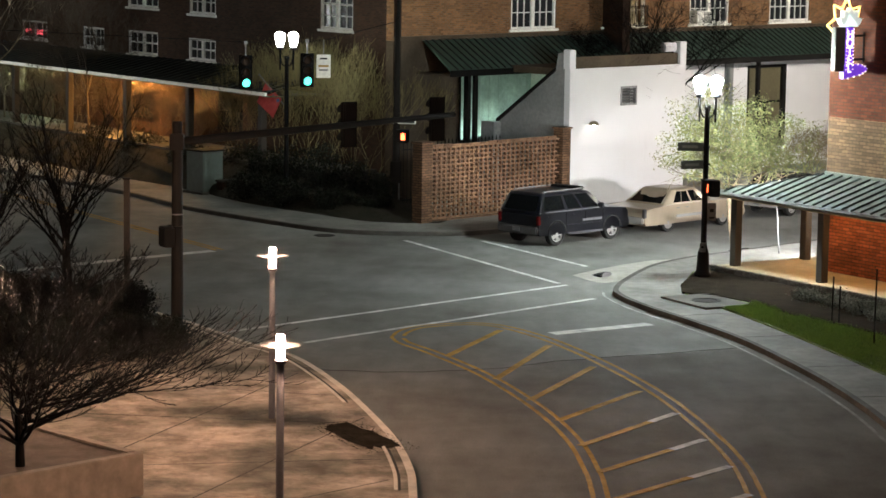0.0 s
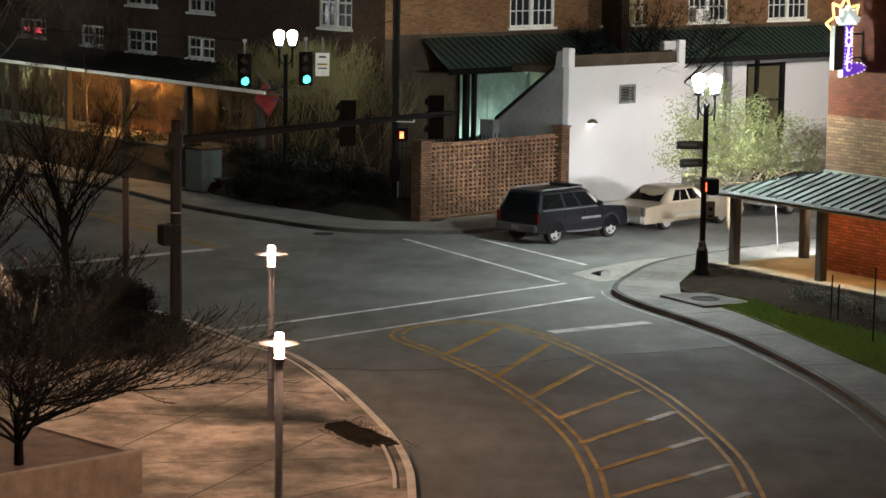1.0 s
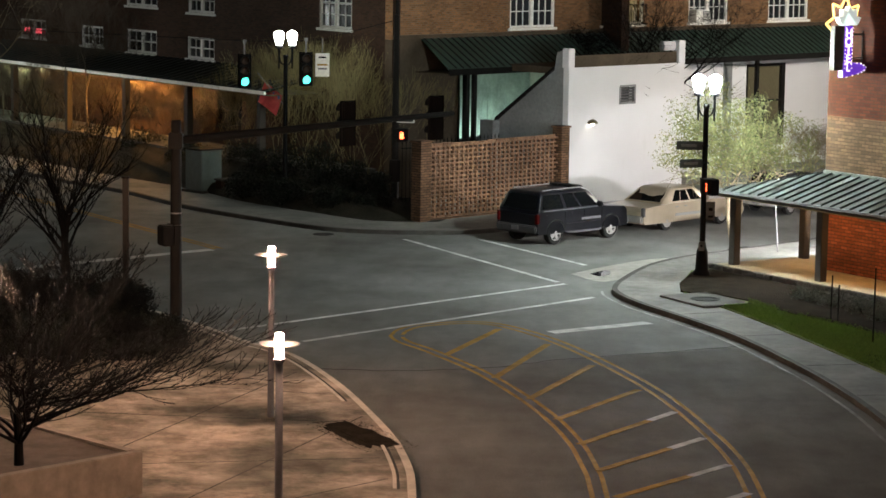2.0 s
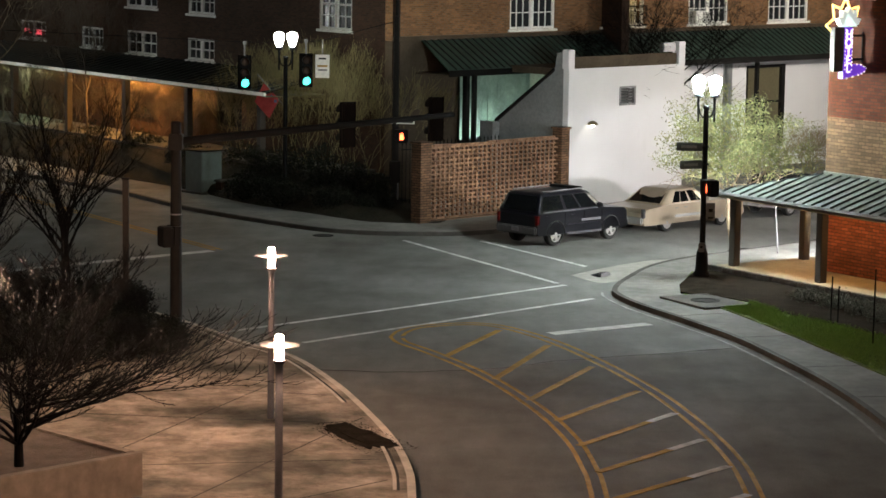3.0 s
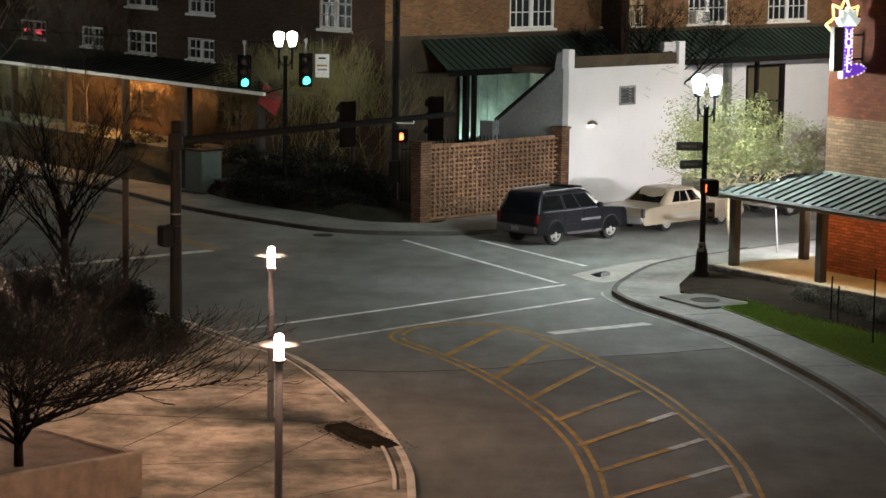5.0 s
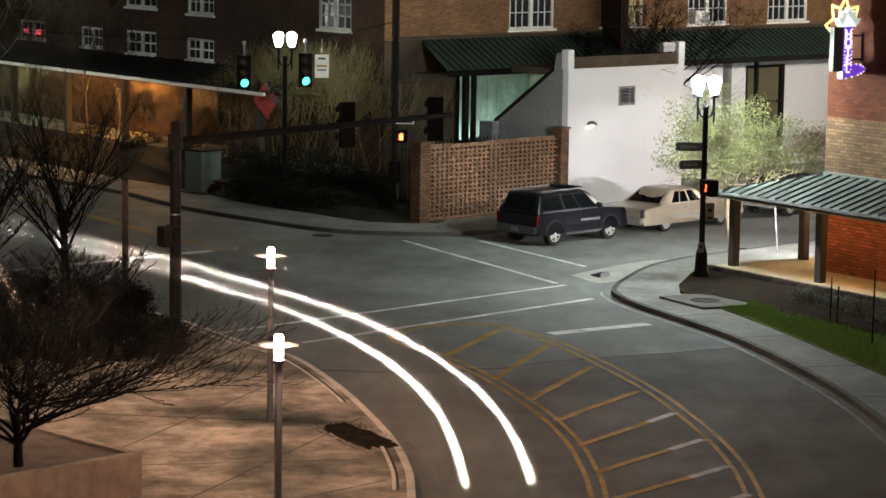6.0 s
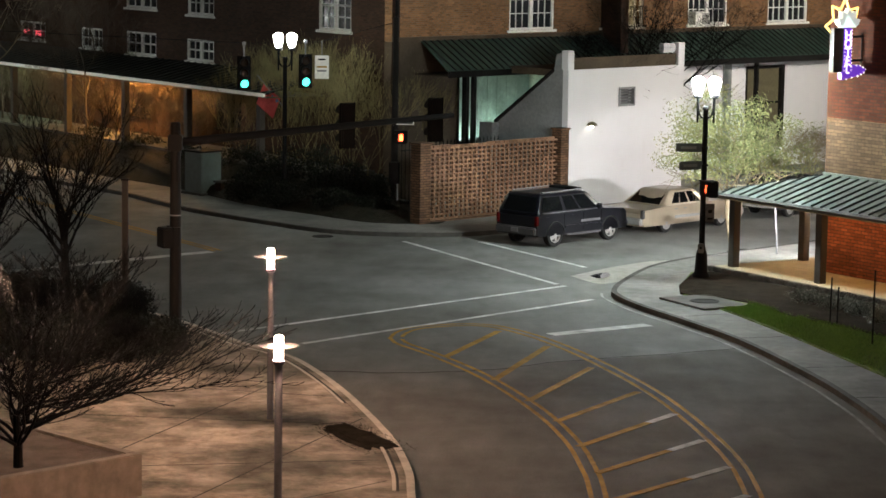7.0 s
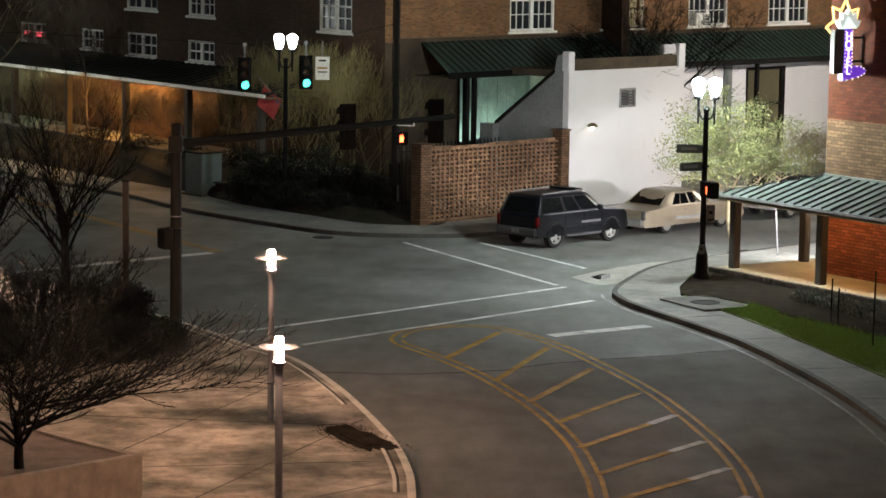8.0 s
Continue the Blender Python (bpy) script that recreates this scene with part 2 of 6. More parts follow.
KERB_FAR = curve_through([(-42, 133), (-24.5, 109), (-18.6, 101.1), (-15.6, 97.1), (-12.3, 93.1), (-9.4, 88.5), (-6.03, 84.7), (-4.37, 83.1), (-2.8, 82.35), (-1.05, 82.2), (0.9, 82.6),
                          (3.2, 84.4), (8, 89.2), (20, 101.2), (45, 126.2)])
KERB_RIGHT = curve_through([(9.2, 30), (9.7, 44), (9.53, 51), (9.11, 55), (8.51, 58.2), (7.59, 61.9), (6.45, 64.9), (5.5, 67.15), (4.98, 69), (4.95, 70.2), (5.39, 72.1), (6.4, 75.0),
                            (7.7, 77.0), (9.4, 78.7), (15, 84.3), (34, 103.3)])


JOINT = worn("dark_joint", (0.05, 0.045, 0.04), 0.9)


def pavement(name, line, side, far, material, label, z=0.13):
    edge = offset_line(line, side * 0.16)
    bm = bmesh.new()
    prism(bm, [(p.x, p.y) for p in edge] + far, 0.0, z)
    structure(name, bm, material, label, "pavement")


def kerb(line, side, label, material=None):
    bm = bmesh.new()
    ribbon(bm, line, 0, side * 0.16, 0.0, 0.135)
    structure("kerb", bm, material or KERB, label, "kerb")


pavement("plaza", KERB_NEAR, 1, [(-70, 95), (-70, 30)], PLAZA, "stained warm concrete plaza paving")
kerb(KERB_NEAR, 1, "curved pale concrete kerb round the plaza", PALE_KERB)
bm = bmesh.new()
ribbon(bm, KERB_NEAR[:90], 0.16, 0.3, 0.131, 0.137)
structure("kerb_band", bm, PLAZA, "pale concrete band behind the plaza kerb", "kerb")
for k0, k1 in ((16, 31), (42, 84)):
    bm = bmesh.new()
    ribbon(bm, KERB_NEAR[k0:k1], 0.3, 0.35, 0.131, 0.134)
    structure("kerb_joint", bm, JOINT, "dark open joint behind the plaza kerb", "joint")
    bm = bmesh.new()
    ribbon(bm, KERB_NEAR[k0:k1], 0.36, 0.43, 0.131, 0.142)
    structure("plaza_edging", bm, PALE_KERB, "pale raised edging inside the plaza kerb", "edging")
pavement("pavement_far", KERB_FAR, 1, [(45, 260), (-60, 260), (-60, 133)], PAVEMENT, "grey concrete pavement before the hotel")
kerb(KERB_FAR, 1, "dark weathered concrete kerb on the far corner")
pavement("pavement_right", KERB_RIGHT, -1, [(60, 103), (60, 30)], PAVEMENT, "pale concrete pavement round the corner lawn")
kerb(KERB_RIGHT, -1, "dark concrete kerb along the bend")


def stripe(line, width, material, name="road_marking", label="worn white road line", z=0.001):
    bm = bmesh.new()
    ribbon(bm, line, -width / 2, width / 2, z, z + 0.005)
    structure(name, bm, material, label, "road marking")


def straight(p, q, n=2):
    p, q = Vector(p), Vector(q)
    return [p.lerp(q, k / (n - 1)) for k in range(n)]


WH = "worn white crosswalk line on the asphalt"
stripe(straight((-5.9, 62.05), (3.64, 71.44)), 0.17, WHITE_PAINT, label=WH)
stripe(straight((-3.54, 60.88), (4.33, 68.9)), 0.17, WHITE_PAINT, label=WH)
stripe(straight((-1.32, 81.0), (3.41, 71.76)), 0.17, WHITE_PAINT, label=WH)
stripe(straight((1.25, 81.2), (4.46, 75.45)), 0.17, WHITE_PAINT, label=WH)
stripe(straight((2.85, 62.8), (5.55, 64.6)), 0.42, WHITE_PAINT, label="broad white stop line on the asphalt")
stripe([p for p in offset_line(KERB_RIGHT, 0.28)[4:72]], 0.08, FAINT_PAINT, label="thin white edge line along the kerb")
YL = "faded yellow island outline on the asphalt"
ISLAND_OUT = curve_through([(-1.34, 61.9), (-1.15, 62.9), (-0.63, 63.75), (0.73, 64.33), (1.77, 63.78), (3.03, 61.53), (4.24, 58.06), (5.16, 54.53), (5.78, 50.74), (6.06, 48.02), (6.1, 45.3), (5.9, 38)])
ISLAND_IN = curve_through([(-1.34, 61.9), (-1.1, 61.0), (-0.3, 59.5), (0.93, 56.6), (2.01, 52.87), (2.6, 49.66), (2.81, 47.04), (2.86, 45.1), (2.8, 38)])
for line, d in ((ISLAND_OUT, 0.0), (ISLAND_OUT, -0.28), (ISLAND_IN, 0.0), (ISLAND_IN, 0.28)):
    stripe(offset_line(line, d)[2:] if d else line, 0.1, YELLOW_PAINT, label=YL)
for p, q, w in (((1.5, 63.2), (0.12, 59.3), 0), ((2.7, 61.0), (1.25, 56.3), 0), ((3.65, 58.1), (1.97, 53.8), 0), ((4.55, 55.1), (2.51, 51.6), 0),
                ((5.15, 52.6), (2.86, 49.1), 0.28), ((5.5, 49.9), (3.1, 46.7), 0.33), ((5.75, 47.4), (3.3, 44.5), 0.36), ((5.85, 45.0), (3.3, 42.0), 0.36)):
    a, b = Vector(p), Vector(q)
    m = a.lerp(b, w)
    stripe(straight(m, b), 0.19, YELLOW_PAINT, label="faded yellow hatching bar on the asphalt", z=0.0055)
    if w:
        stripe(straight(a, m), 0.19, WHITE_PAINT, label="yellow hatching bar worn to white", z=0.0055)

# joints cut into the plaza and the pavement, patches and covers in the road
for p, q in (((-4.2, 42.0), (-1.0, 45.2)), ((-9.5, 45.5), (-1.2, 47.0)), ((-9.5, 51.2), (-2.2, 50.4)), ((-7.6, 54.6), (-2.6, 53.4)), ((-7.5, 44.5), (-3.4, 56.0)), ((-4.6, 43.4), (-1.6, 51.2))):
    bm = bmesh.new()
    ribbon(bm, straight(p, q), -0.012, 0.012, 0.131, 0.134)
    structure("paving_joint", bm, JOINT, "dark joint line between plaza slabs", "joint")
for k in range(6, 40, 9):
    a, b = offset_line(KERB_RIGHT, -0.18)[16 + k], offset_line(KERB_RIGHT, -1.7)[16 + k]
    bm = bmesh.new()
    ribbon(bm, straight(a, b), -0.012, 0.012, 0.131, 0.134)
    structure("paving_joint", bm, JOINT, "dark joint across the pavement", "joint")
bm = bmesh.new()
crack = curve_through([(-3.4, 57.2), (-1.09, 57.06), (1.08, 57.6), (3.04, 58.9), (7.15, 60.9), (7.7, 61.2)], 8)
ribbon(bm, [v + Vector((0, 0.04 * math.sin(i * 1.7) + 0.03 * math.sin(i * 0.6))) for i, v in enumerate(crack)], -0.03, 0.03, 0.0005, 0.0035)
structure("road_crack", bm, JOINT, "tar-sealed joint across the asphalt", "crack")
YW = "faded yellow centre line on the main street"
for d in (-0.12, 0.12):
    stripe(offset_line(straight((-7.3, 78.0), (-24.0, 104.5), 8), d), 0.1, YELLOW_PAINT, label=YW)
stripe(straight((-7.5, 77.75), (-13.2, 72.6)), 0.42, WHITE_PAINT, label="broad white stop line on the main street")
# gutter apron at the side-street corner, with a glossy patch for its drain slot
APRON = make_concrete("apron_concrete", (0.33, 0.325, 0.3), 0.6)
bm = bmesh.new()
apron = curve_through([(3.9, 73.5), (4.7, 72.0), (5.6, 73.0), (6.3, 75.2), (7.6, 77.2), (6.6, 77.0), (5.2, 75.4), (3.9, 73.5)], 5)[:-1]
prism(bm, [(p.x, p.y) for p in apron], -0.01, 0.003)
structure("gutter_apron", bm, APRON, "pale concrete gutter apron at the corner", "gutter")
DARK_GLOSS = Mat("dark_gloss", (0.03, 0.032, 0.035), 0.03).mat
for pts in ([(4.5, 73.6), (4.75, 73.1), (5.1, 73.6), (5.1, 74.3), (4.8, 74.1), (4.5, 73.6)],):
    bm = bmesh.new()
    prism(bm, [(p.x, p.y) for p in curve_through(pts, 6)[:-1]], -0.01, 0.0055)
    structure("puddle", bm, DARK_GLOSS, "glossy dark patch standing in for the gutter's drain slot", "puddle")
SOIL = worn("dark_soil", (0.034, 0.028, 0.022), 0.95, big=2, small=20, bump=0.8, depth=0.03)

SOIL.node_tree.nodes["Principled BSDF"].inputs["Specular IOR Level"].default_value = 0.0
pit = thing("tree_pit", pose(-1.64, 49.1, 0.132, 0, 0, 27.5), "empty tree pit of dark ragged soil in the plaza", "tree pit")
for size, z in ((0.92, 0.006), (0.55, 0.02)):
    bm = bmesh.new()
    ring = []
    for k in range(48):
        a = k * math.tau / 48
        r = size * (1 + 0.3 * noise.noise((math.cos(a) * 2.4, math.sin(a) * 2.4, size * 5)) + 0.14 * noise.noise((math.cos(a) * 7, math.sin(a) * 7, 2.0)))
        ring.append((0.46 * r * math.copysign(abs(math.cos(a)) ** 0.6, math.cos(a)), 1.3 * r * math.copysign(abs(math.sin(a)) ** 0.6, math.sin(a))))
    prism(bm, ring, 0.0, z)
    part("soil" if size > 0.9 else "soil_mound", bm, SOIL, pit)
rng = random.Random(17)
bm = bmesh.new()
for _ in range(2200):
    x, y, r = max(-0.6, min(0.6, rng.gauss(0, 0.3))), max(-1.5, min(1.5, rng.gauss(0, 0.75))), rng.uniform(0.008, 0.028)
    a = rng.random() * math.tau
    base = [bm.verts.new((x + r * math.cos(a + q * 2.09), y + r * math.sin(a + q * 2.09), 0.001)) for q in range(3)]
    top = bm.verts.new((x, y, r * 0.5))
    for q in range(3):
        bm.faces.new((base[q], base[(q + 1) % 3], top))
part("soil_crumb", bm, SOIL, pit)["kind"] = "stuff"
bm = bmesh.new()
lathe(bm, [(0.36, 0.0), (0.36, 0.012), (0.3, 0.018), (0.1, 0.016)], 24)
cover = thing("manhole_cover", pose(-4.1, 82.0, 0.0), "dark iron manhole cover in the road", "manhole cover")
part("lid", bm, DARK_STEEL, cover)

grate = thing("drain_grate", pose(9.9, 79.75, 0.0, 0, 0, 45), "rusty iron drain grate at the side-street kerb", "drain grate")
part("frame", holed_wall(bmesh.new(), -0.5, 0.5, -0.25, 0.25, -0.02, 0.0, [(-0.44, 0.44, -0.19, 0.19)]), DARK_STEEL, grate, m=pose(0, 0, 0.012, 90, 0, 0) @ pose(0, 0, 0, 180, 0, 0))
for k in range(9):
    part("bar", boxed(-0.42 + k * 0.1, -0.38 + k * 0.1, -0.19, 0.19, 0.001, 0.012), DARK_STEEL, grate)

# lawn and utility pad on the corner
GRASS_SOIL = worn("lawn_ground", (0.15, 0.21, 0.07), 0.95, big=0.8, small=14, dark=0.45, bump=0.9, depth=0.04)
lawn_edge = [(6.95, 70.6), (6.9, 69.3), (7.35, 67.6), (7.95, 65.9), (8.7, 63.5), (9.4, 61.0), (10.55, 56.6), (11.2, 50)]
bm = bmesh.new()
prism(bm, lawn_edge + [(24, 50), (24, 62), (12.9, 70.6), (9.0, 74.2), (7.6, 73.6)], 0.1, 0.165)
structure("lawn", bm, GRASS_SOIL, "dim green corner lawn beside the pavement", "lawn")
bm = bmesh.new()
prism(bm, [(6.96, 70.75), (6.86, 69.3), (7.1, 68.9), (7.85, 68.6), (8.69, 67.5), (9.51, 65.42), (10.26, 64.27), (11.52, 62.16), (13.0, 59.0), (24, 59.0), (24, 61.9), (12.8, 70.4), (9.0, 74.0), (7.65, 73.4)], 0.1, 0.185)
structure("wall_bed", bm, SOIL, "dark bare soil bed below the terrace wall", "planting bed")
PAVING_DARK = make_concrete("stained_concrete", (0.105, 0.103, 0.097), 0.45)
pad = thing("utility_cover", pose(7.4, 67.72, 0.13, 0, 0, -61.4), "square concrete utility cover with round iron lid", "utility cover")
part("slab", boxed(-1.12, 1.12, -0.8, 0.8, 0, 0.055, 0.012), PAVING_DARK, pad)
bm = bmesh.new()
lathe(bm, [(0.42, 0.05), (0.42, 0.064), (0.3, 0.068), (0.3, 0.06), (0.12, 0.06)], 24)
part("lid", bm, DARK_STEEL, pad)

# rising bed before the hotel's long wing
LW = BASE @ pose(3.4, 5, 0, 0, 0, -8.53)     # x into the wing, y along it
bm = bmesh.new()
near = offset_line(KERB_FAR, 2.5)[4:84]
rows = []
for k, p in enumerate(near):
    f = k / (len(near) - 1)
    q = LW @ Vector((-2.5, 44 - 42.5 * min(1, f * 1.25), 0))
    if f > 0.8:
        q = q.lerp(BASE @ Vector((4.0, 2.6, 0)), (f - 0.8) * 5)
    rows.append([bm.verts.new((p.x * (1 - s) + q.x * s, p.y * (1 - s) + q.y * s, 0.12 + 1.15 * s ** 0.8 * min(1, (1 - f) * 4) + 0.05 * noise.noise((p.x, p.y, s * 3)))) for s in (0, 0.2, 0.4, 0.6, 0.8, 1)])
for r, q in zip(rows, rows[1:]):
    for k in range(5):
        bm.faces.new((r[k], r[k + 1], q[k + 1], q[k]))
BED_SOIL = worn("bare_bed_soil", (0.03, 0.026, 0.018), 0.95, big=0.8, small=14, dark=0.45, bump=0.9, depth=0.04)
structure("planting_bed", bm, BED_SOIL, "dark rising planting bed before the hotel wing", "planting bed", smooth=True)

# ---------------------------------------------------------------- hotel
DARK_TIMBER = worn("dark_brown_timber", (0.03, 0.024, 0.017), 0.8, small=14)
GLASS_DARK = Mat("dark_window_glass", (0.02, 0.022, 0.025), 0.08).mat
CURTAIN = worn("pale_curtain", (0.5, 0.52, 0.48), 0.9, big=1.5, small=8, dark=0.6)
GLASS = Mat("clear_glass", (0.9, 0.95, 0.93), 0.03).mat
GLASS.node_tree.nodes["Principled BSDF"].inputs["Transmission Weight"].default_value = 1.0
GLASS.node_tree.nodes["Principled BSDF"].inputs["IOR"].default_value = 1.1
ROOM_PAINT = worn("room_paint", (0.6, 0.58, 0.5), 0.9, dark=0.8)
WARM_BULB = glow("warm_bulb", (1.0, 0.72, 0.38), 60)
PORCH_BULB = glow("porch_bulb", (1.0, 0.47, 0.12), 2300)
CANOPY_BULB = glow("canopy_bulb", (1.0, 0.52, 0.2), 150)
TUBE_GLOW = glow("green_white_tube", (0.68, 1.0, 0.88), 30)


def sash_window(parent, m, w, h, leaves=2, cols=3, rows=4, glass=None, paint=None):
    """White sash window: frame, panes, muntins, sill; x across, y into the wall, origin bottom left."""
    bm = bmesh.new()
    f = 0.09
    box(bm, 0, w, -0.03, 0.12, 0, f)
    box(bm, 0, w, -0.03, 0.12, h - f, h)
    box(bm, 0, f, -0.03, 0.12, f, h - f)
    box(bm, w - f, w, -0.03, 0.12, f, h - f)
    for k in range(1, leaves):
        x = w * k / leaves
        box(bm, x - 0.09, x + 0.09, -0.025, 0.12, f, h - f)
    win = part("window", bm, (paint or WINDOW_PAINT), parent, m=m)
    part("sill", boxed(-0.1, w + 0.1, -0.14, 0.0, -0.1, -0.005, 0.01), (paint or WINDOW_PAINT), win)
    lw = w / leaves
    for k in range(leaves):
        xa, xb = lw * k + (f if k == 0 else 0.09), lw * (k + 1) - (f if k == leaves - 1 else 0.09)
        part("pane", boxed(xa, xb, 0.06, 0.07, f, h - f), glass or GLASS_DARK, win)
        bm = bmesh.new()
        for c in range(1, cols):
            x = xa + (xb - xa) * c / cols
            box(bm, x - 0.018, x + 0.018, 0.02, 0.055, f, h - f)
        for r in range(1, rows):
            z = f + (h - 2 * f) * r / rows
            t = 0.035 if r == rows // 2 else 0.018
            box(bm, xa, xb, 0.015, 0.052, z - t, z + t)
        part("muntin", bm, (paint or WINDOW_PAINT), win)
    return win


hotel = thing("hotel_building", BASE, "brown brick hotel with white sash windows and green metal canopy", "building")
UP = [(9.72, 12.3), (15.11, 17.75), (20.64, 23.27), (26.11, 28.97), (31.6, 34.3)]
bm = bmesh.new()
holed_wall(bm, 3.4, 60, 6.2, 13, 5.0, 5.4, [(a, b, 6.5, 8.9) for a, b in UP])
part("upper_wall", bm, BRICK_DARK, hotel)
bm = bmesh.new()
holed_wall(bm, 3.4, 14.6, 0, 6.2, 5.0, 5.4, [(6.9, 12.3, 2.2, 4.95)])
part("lower_wall", bm, TAN_STUCCO, hotel, "tan rendered lower wall")
bm = bmesh.new()
holed_wall(bm, 14.6, 60, 0, 6.2, 5.0, 5.4, [(24.7, 27.45, 1.0, 4.62)])
part("lower_wall", bm, STUCCO, hotel, "white rendered lower wall")
part("roof", boxed(3.2, 60, 4.8, 16, 13, 13.4), TAN_STUCCO, hotel)
part("back_wall", boxed(16, 60, 15.5, 15.9, 0, 13), BRICK_DARK, hotel)
part("end_wall", boxed(59.6, 60, 5.4, 15.5, 0, 13), BRICK_DARK, hotel)
part("drainpipe", tube(bmesh.new(), (3.55, 4.9, 0.3), (3.55, 4.9, 12.8), 0.07), DARK_STEEL, hotel)
part("string_course", boxed(3.4, 60, 4.9, 5.0, 6.2, 6.36), TAN_STUCCO, hotel)
for k, (a, b) in enumerate(UP):
    w = sash_window(hotel, pose(a, 5.06, 6.5), b - a, 2.4, 2, 3, 4, glass=GLASS if k == 1 else GLASS_DARK)
    if k == 1:
        bm = bmesh.new()
        box(bm, -0.3, 3.0, 3.0, 3.1, -0.3, 2.7)
        box(bm, -0.4, -0.3, 0.36, 3.1, -0.3, 2.7)
        box(bm, 3.0, 3.1, 0.36, 3.1, -0.3, 2.7)
        box(bm, -0.4, 3.1, 0.36, 3.1, 2.7, 2.8)
        box(bm, -0.4, 3.1, 0.36, 3.1, -0.4, -0.3)
        part("room", bm, ROOM_PAINT, w, "pale lit room behind the window")
        bm = bmesh.new()
        lathe(bm, [(0.05, 1.9), (0.2, 2.0), (0.2, 2.2), (0.05, 2.3)], 12, (1.3, 1.6))
        part("room_lamp", bm, WARM_BULB, w, "glowing warm room lamp")
        bm = bmesh.new()
        for q in range(22):
            x = 0.1 + q * 0.115
            tube(bm, (x, -0.3, 0.0), (x + 0.03 * math.sin(q * 2.3), -0.32, 0.8), 0.014, seg=5)
        tube(bm, (0, -0.3, 0.82), (2.6, -0.3, 0.82), 0.02, seg=6)
        tube(bm, (0, -0.3, 0.03), (2.6, -0.3, 0.03), 0.02, seg=6)
        for x in (0.0, 1.3, 2.6):
            tube(bm, (x, -0.3, 0.05), (x, 0, 0.05), 0.02, seg=6)
        part("balcony_grille", bm, BLACK_STEEL, w, "black wrought-iron window grille")
    elif k == 0:
        bm = bmesh.new()
        for q in range(40):
            x = 0.08 + q * 0.061
            box(bm, x, x + 0.05, 0.12 + 0.02 * math.sin(q * 1.7), 0.15 + 0.02 * math.sin(q * 1.7), 0.09, 2.3)
        part("curtain", bm, CURTAIN, w, "pale drawn curtain")
    elif k == 2:
        ac = part("air_conditioner", boxed(0.12, 1.05, -0.4, 0.05, 0.0, 0.55, 0.02), WINDOW_PAINT, w, "boxy white air conditioner")
        bm = bmesh.new()
        for q in range(7):
            box(bm, 0.55, 1.0, -0.415, -0.4, 0.06 + q * 0.065, 0.095 + q * 0.065)
        part("grille", bm, DARK_STEEL, ac)

# shop-front glazing with lit curtain
bm = bmesh.new()
for x in (6.9, 7.36, 12.2):
    box(bm, x, x + (0.1 if x != 7.36 else 0.18), 4.98, 5.2, 2.2, 4.95)
box(bm, 7.0, 12.3, 4.98, 5.2, 2.2, 2.3)
box(bm, 7.0, 12.3, 4.98, 5.2, 4.82, 4.95)
glazing = part("shop_window", bm, DARK_STEEL, hotel, "tall dark-framed glazing lit pale green")
part("pane", boxed(7.0, 7.36, 5.1, 5.11, 2.3, 4.82), GLASS, glazing)
part("pane", boxed(7.54, 12.2, 5.1, 5.11, 2.3, 4.82), GLASS, glazing)
bm = bmesh.new()
for q in range(90):
    x = 6.95 + q * 0.06
    y = 6.35 + 0.02 * math.sin(q * 0.7) + 0.008 * math.sin(q * 2.1)
    box(bm, x, x + 0.061, y, y + 0.03, 1.6, 5.2)
part("curtain", bm, CURTAIN, glazing, "pale green-lit pleated curtain")
part("tube_lamp", boxed(7.2, 12.0, 5.62, 5.7, 2.0, 2.06), TUBE_GLOW, glazing, "green-white tube lamp at the window foot")
part("room_box", boxed(6.6, 12.6, 5.42, 6.5, 5.2, 5.3), ROOM_PAINT, glazing)
part("room_box", boxed(6.6, 12.6, 5.42, 6.5, 1.5, 1.6), ROOM_PAINT, glazing)
part("room_box", boxed(6.6, 6.7, 5.42, 6.5, 1.6, 5.2), ROOM_PAINT, glazing)
part("room_box", boxed(12.5, 12.6, 5.42, 6.5, 1.6, 5.2), ROOM_PAINT, glazing)

# brown window of the white lower wall
BROWN = worn("brown_board", (0.1, 0.085, 0.045), 0.6, dark=0.8)
bm = bmesh.new()
for x0, x1, z0, z1 in ((24.7, 24.8, 1.0, 4.62), (27.2, 27.45, 1.0, 4.62), (24.8, 27.2, 4.5, 4.62), (24.8, 27.2, 2.95, 3.03), (25.97, 26.03, 1.0, 2.95)):
    box(bm, x0, x1, 4.97, 5.2, z0, z1)
w = part("window", bm, DARK_STEEL, hotel, "tall dark-framed brown window")
part("pane", boxed(24.8, 27.2, 5.12, 5.14, 1.0, 4.5), BROWN, w)
part("pilaster", boxed(23.1, 23.6, 4.9, 5.0, 0.1, 5.2), GREY_SHADE_STUCCO, hotel)

# green standing-seam canopy along the side street
SEAM = worn("dark_seam_metal", (0.02, 0.024, 0.024), 0.5, 0.2)


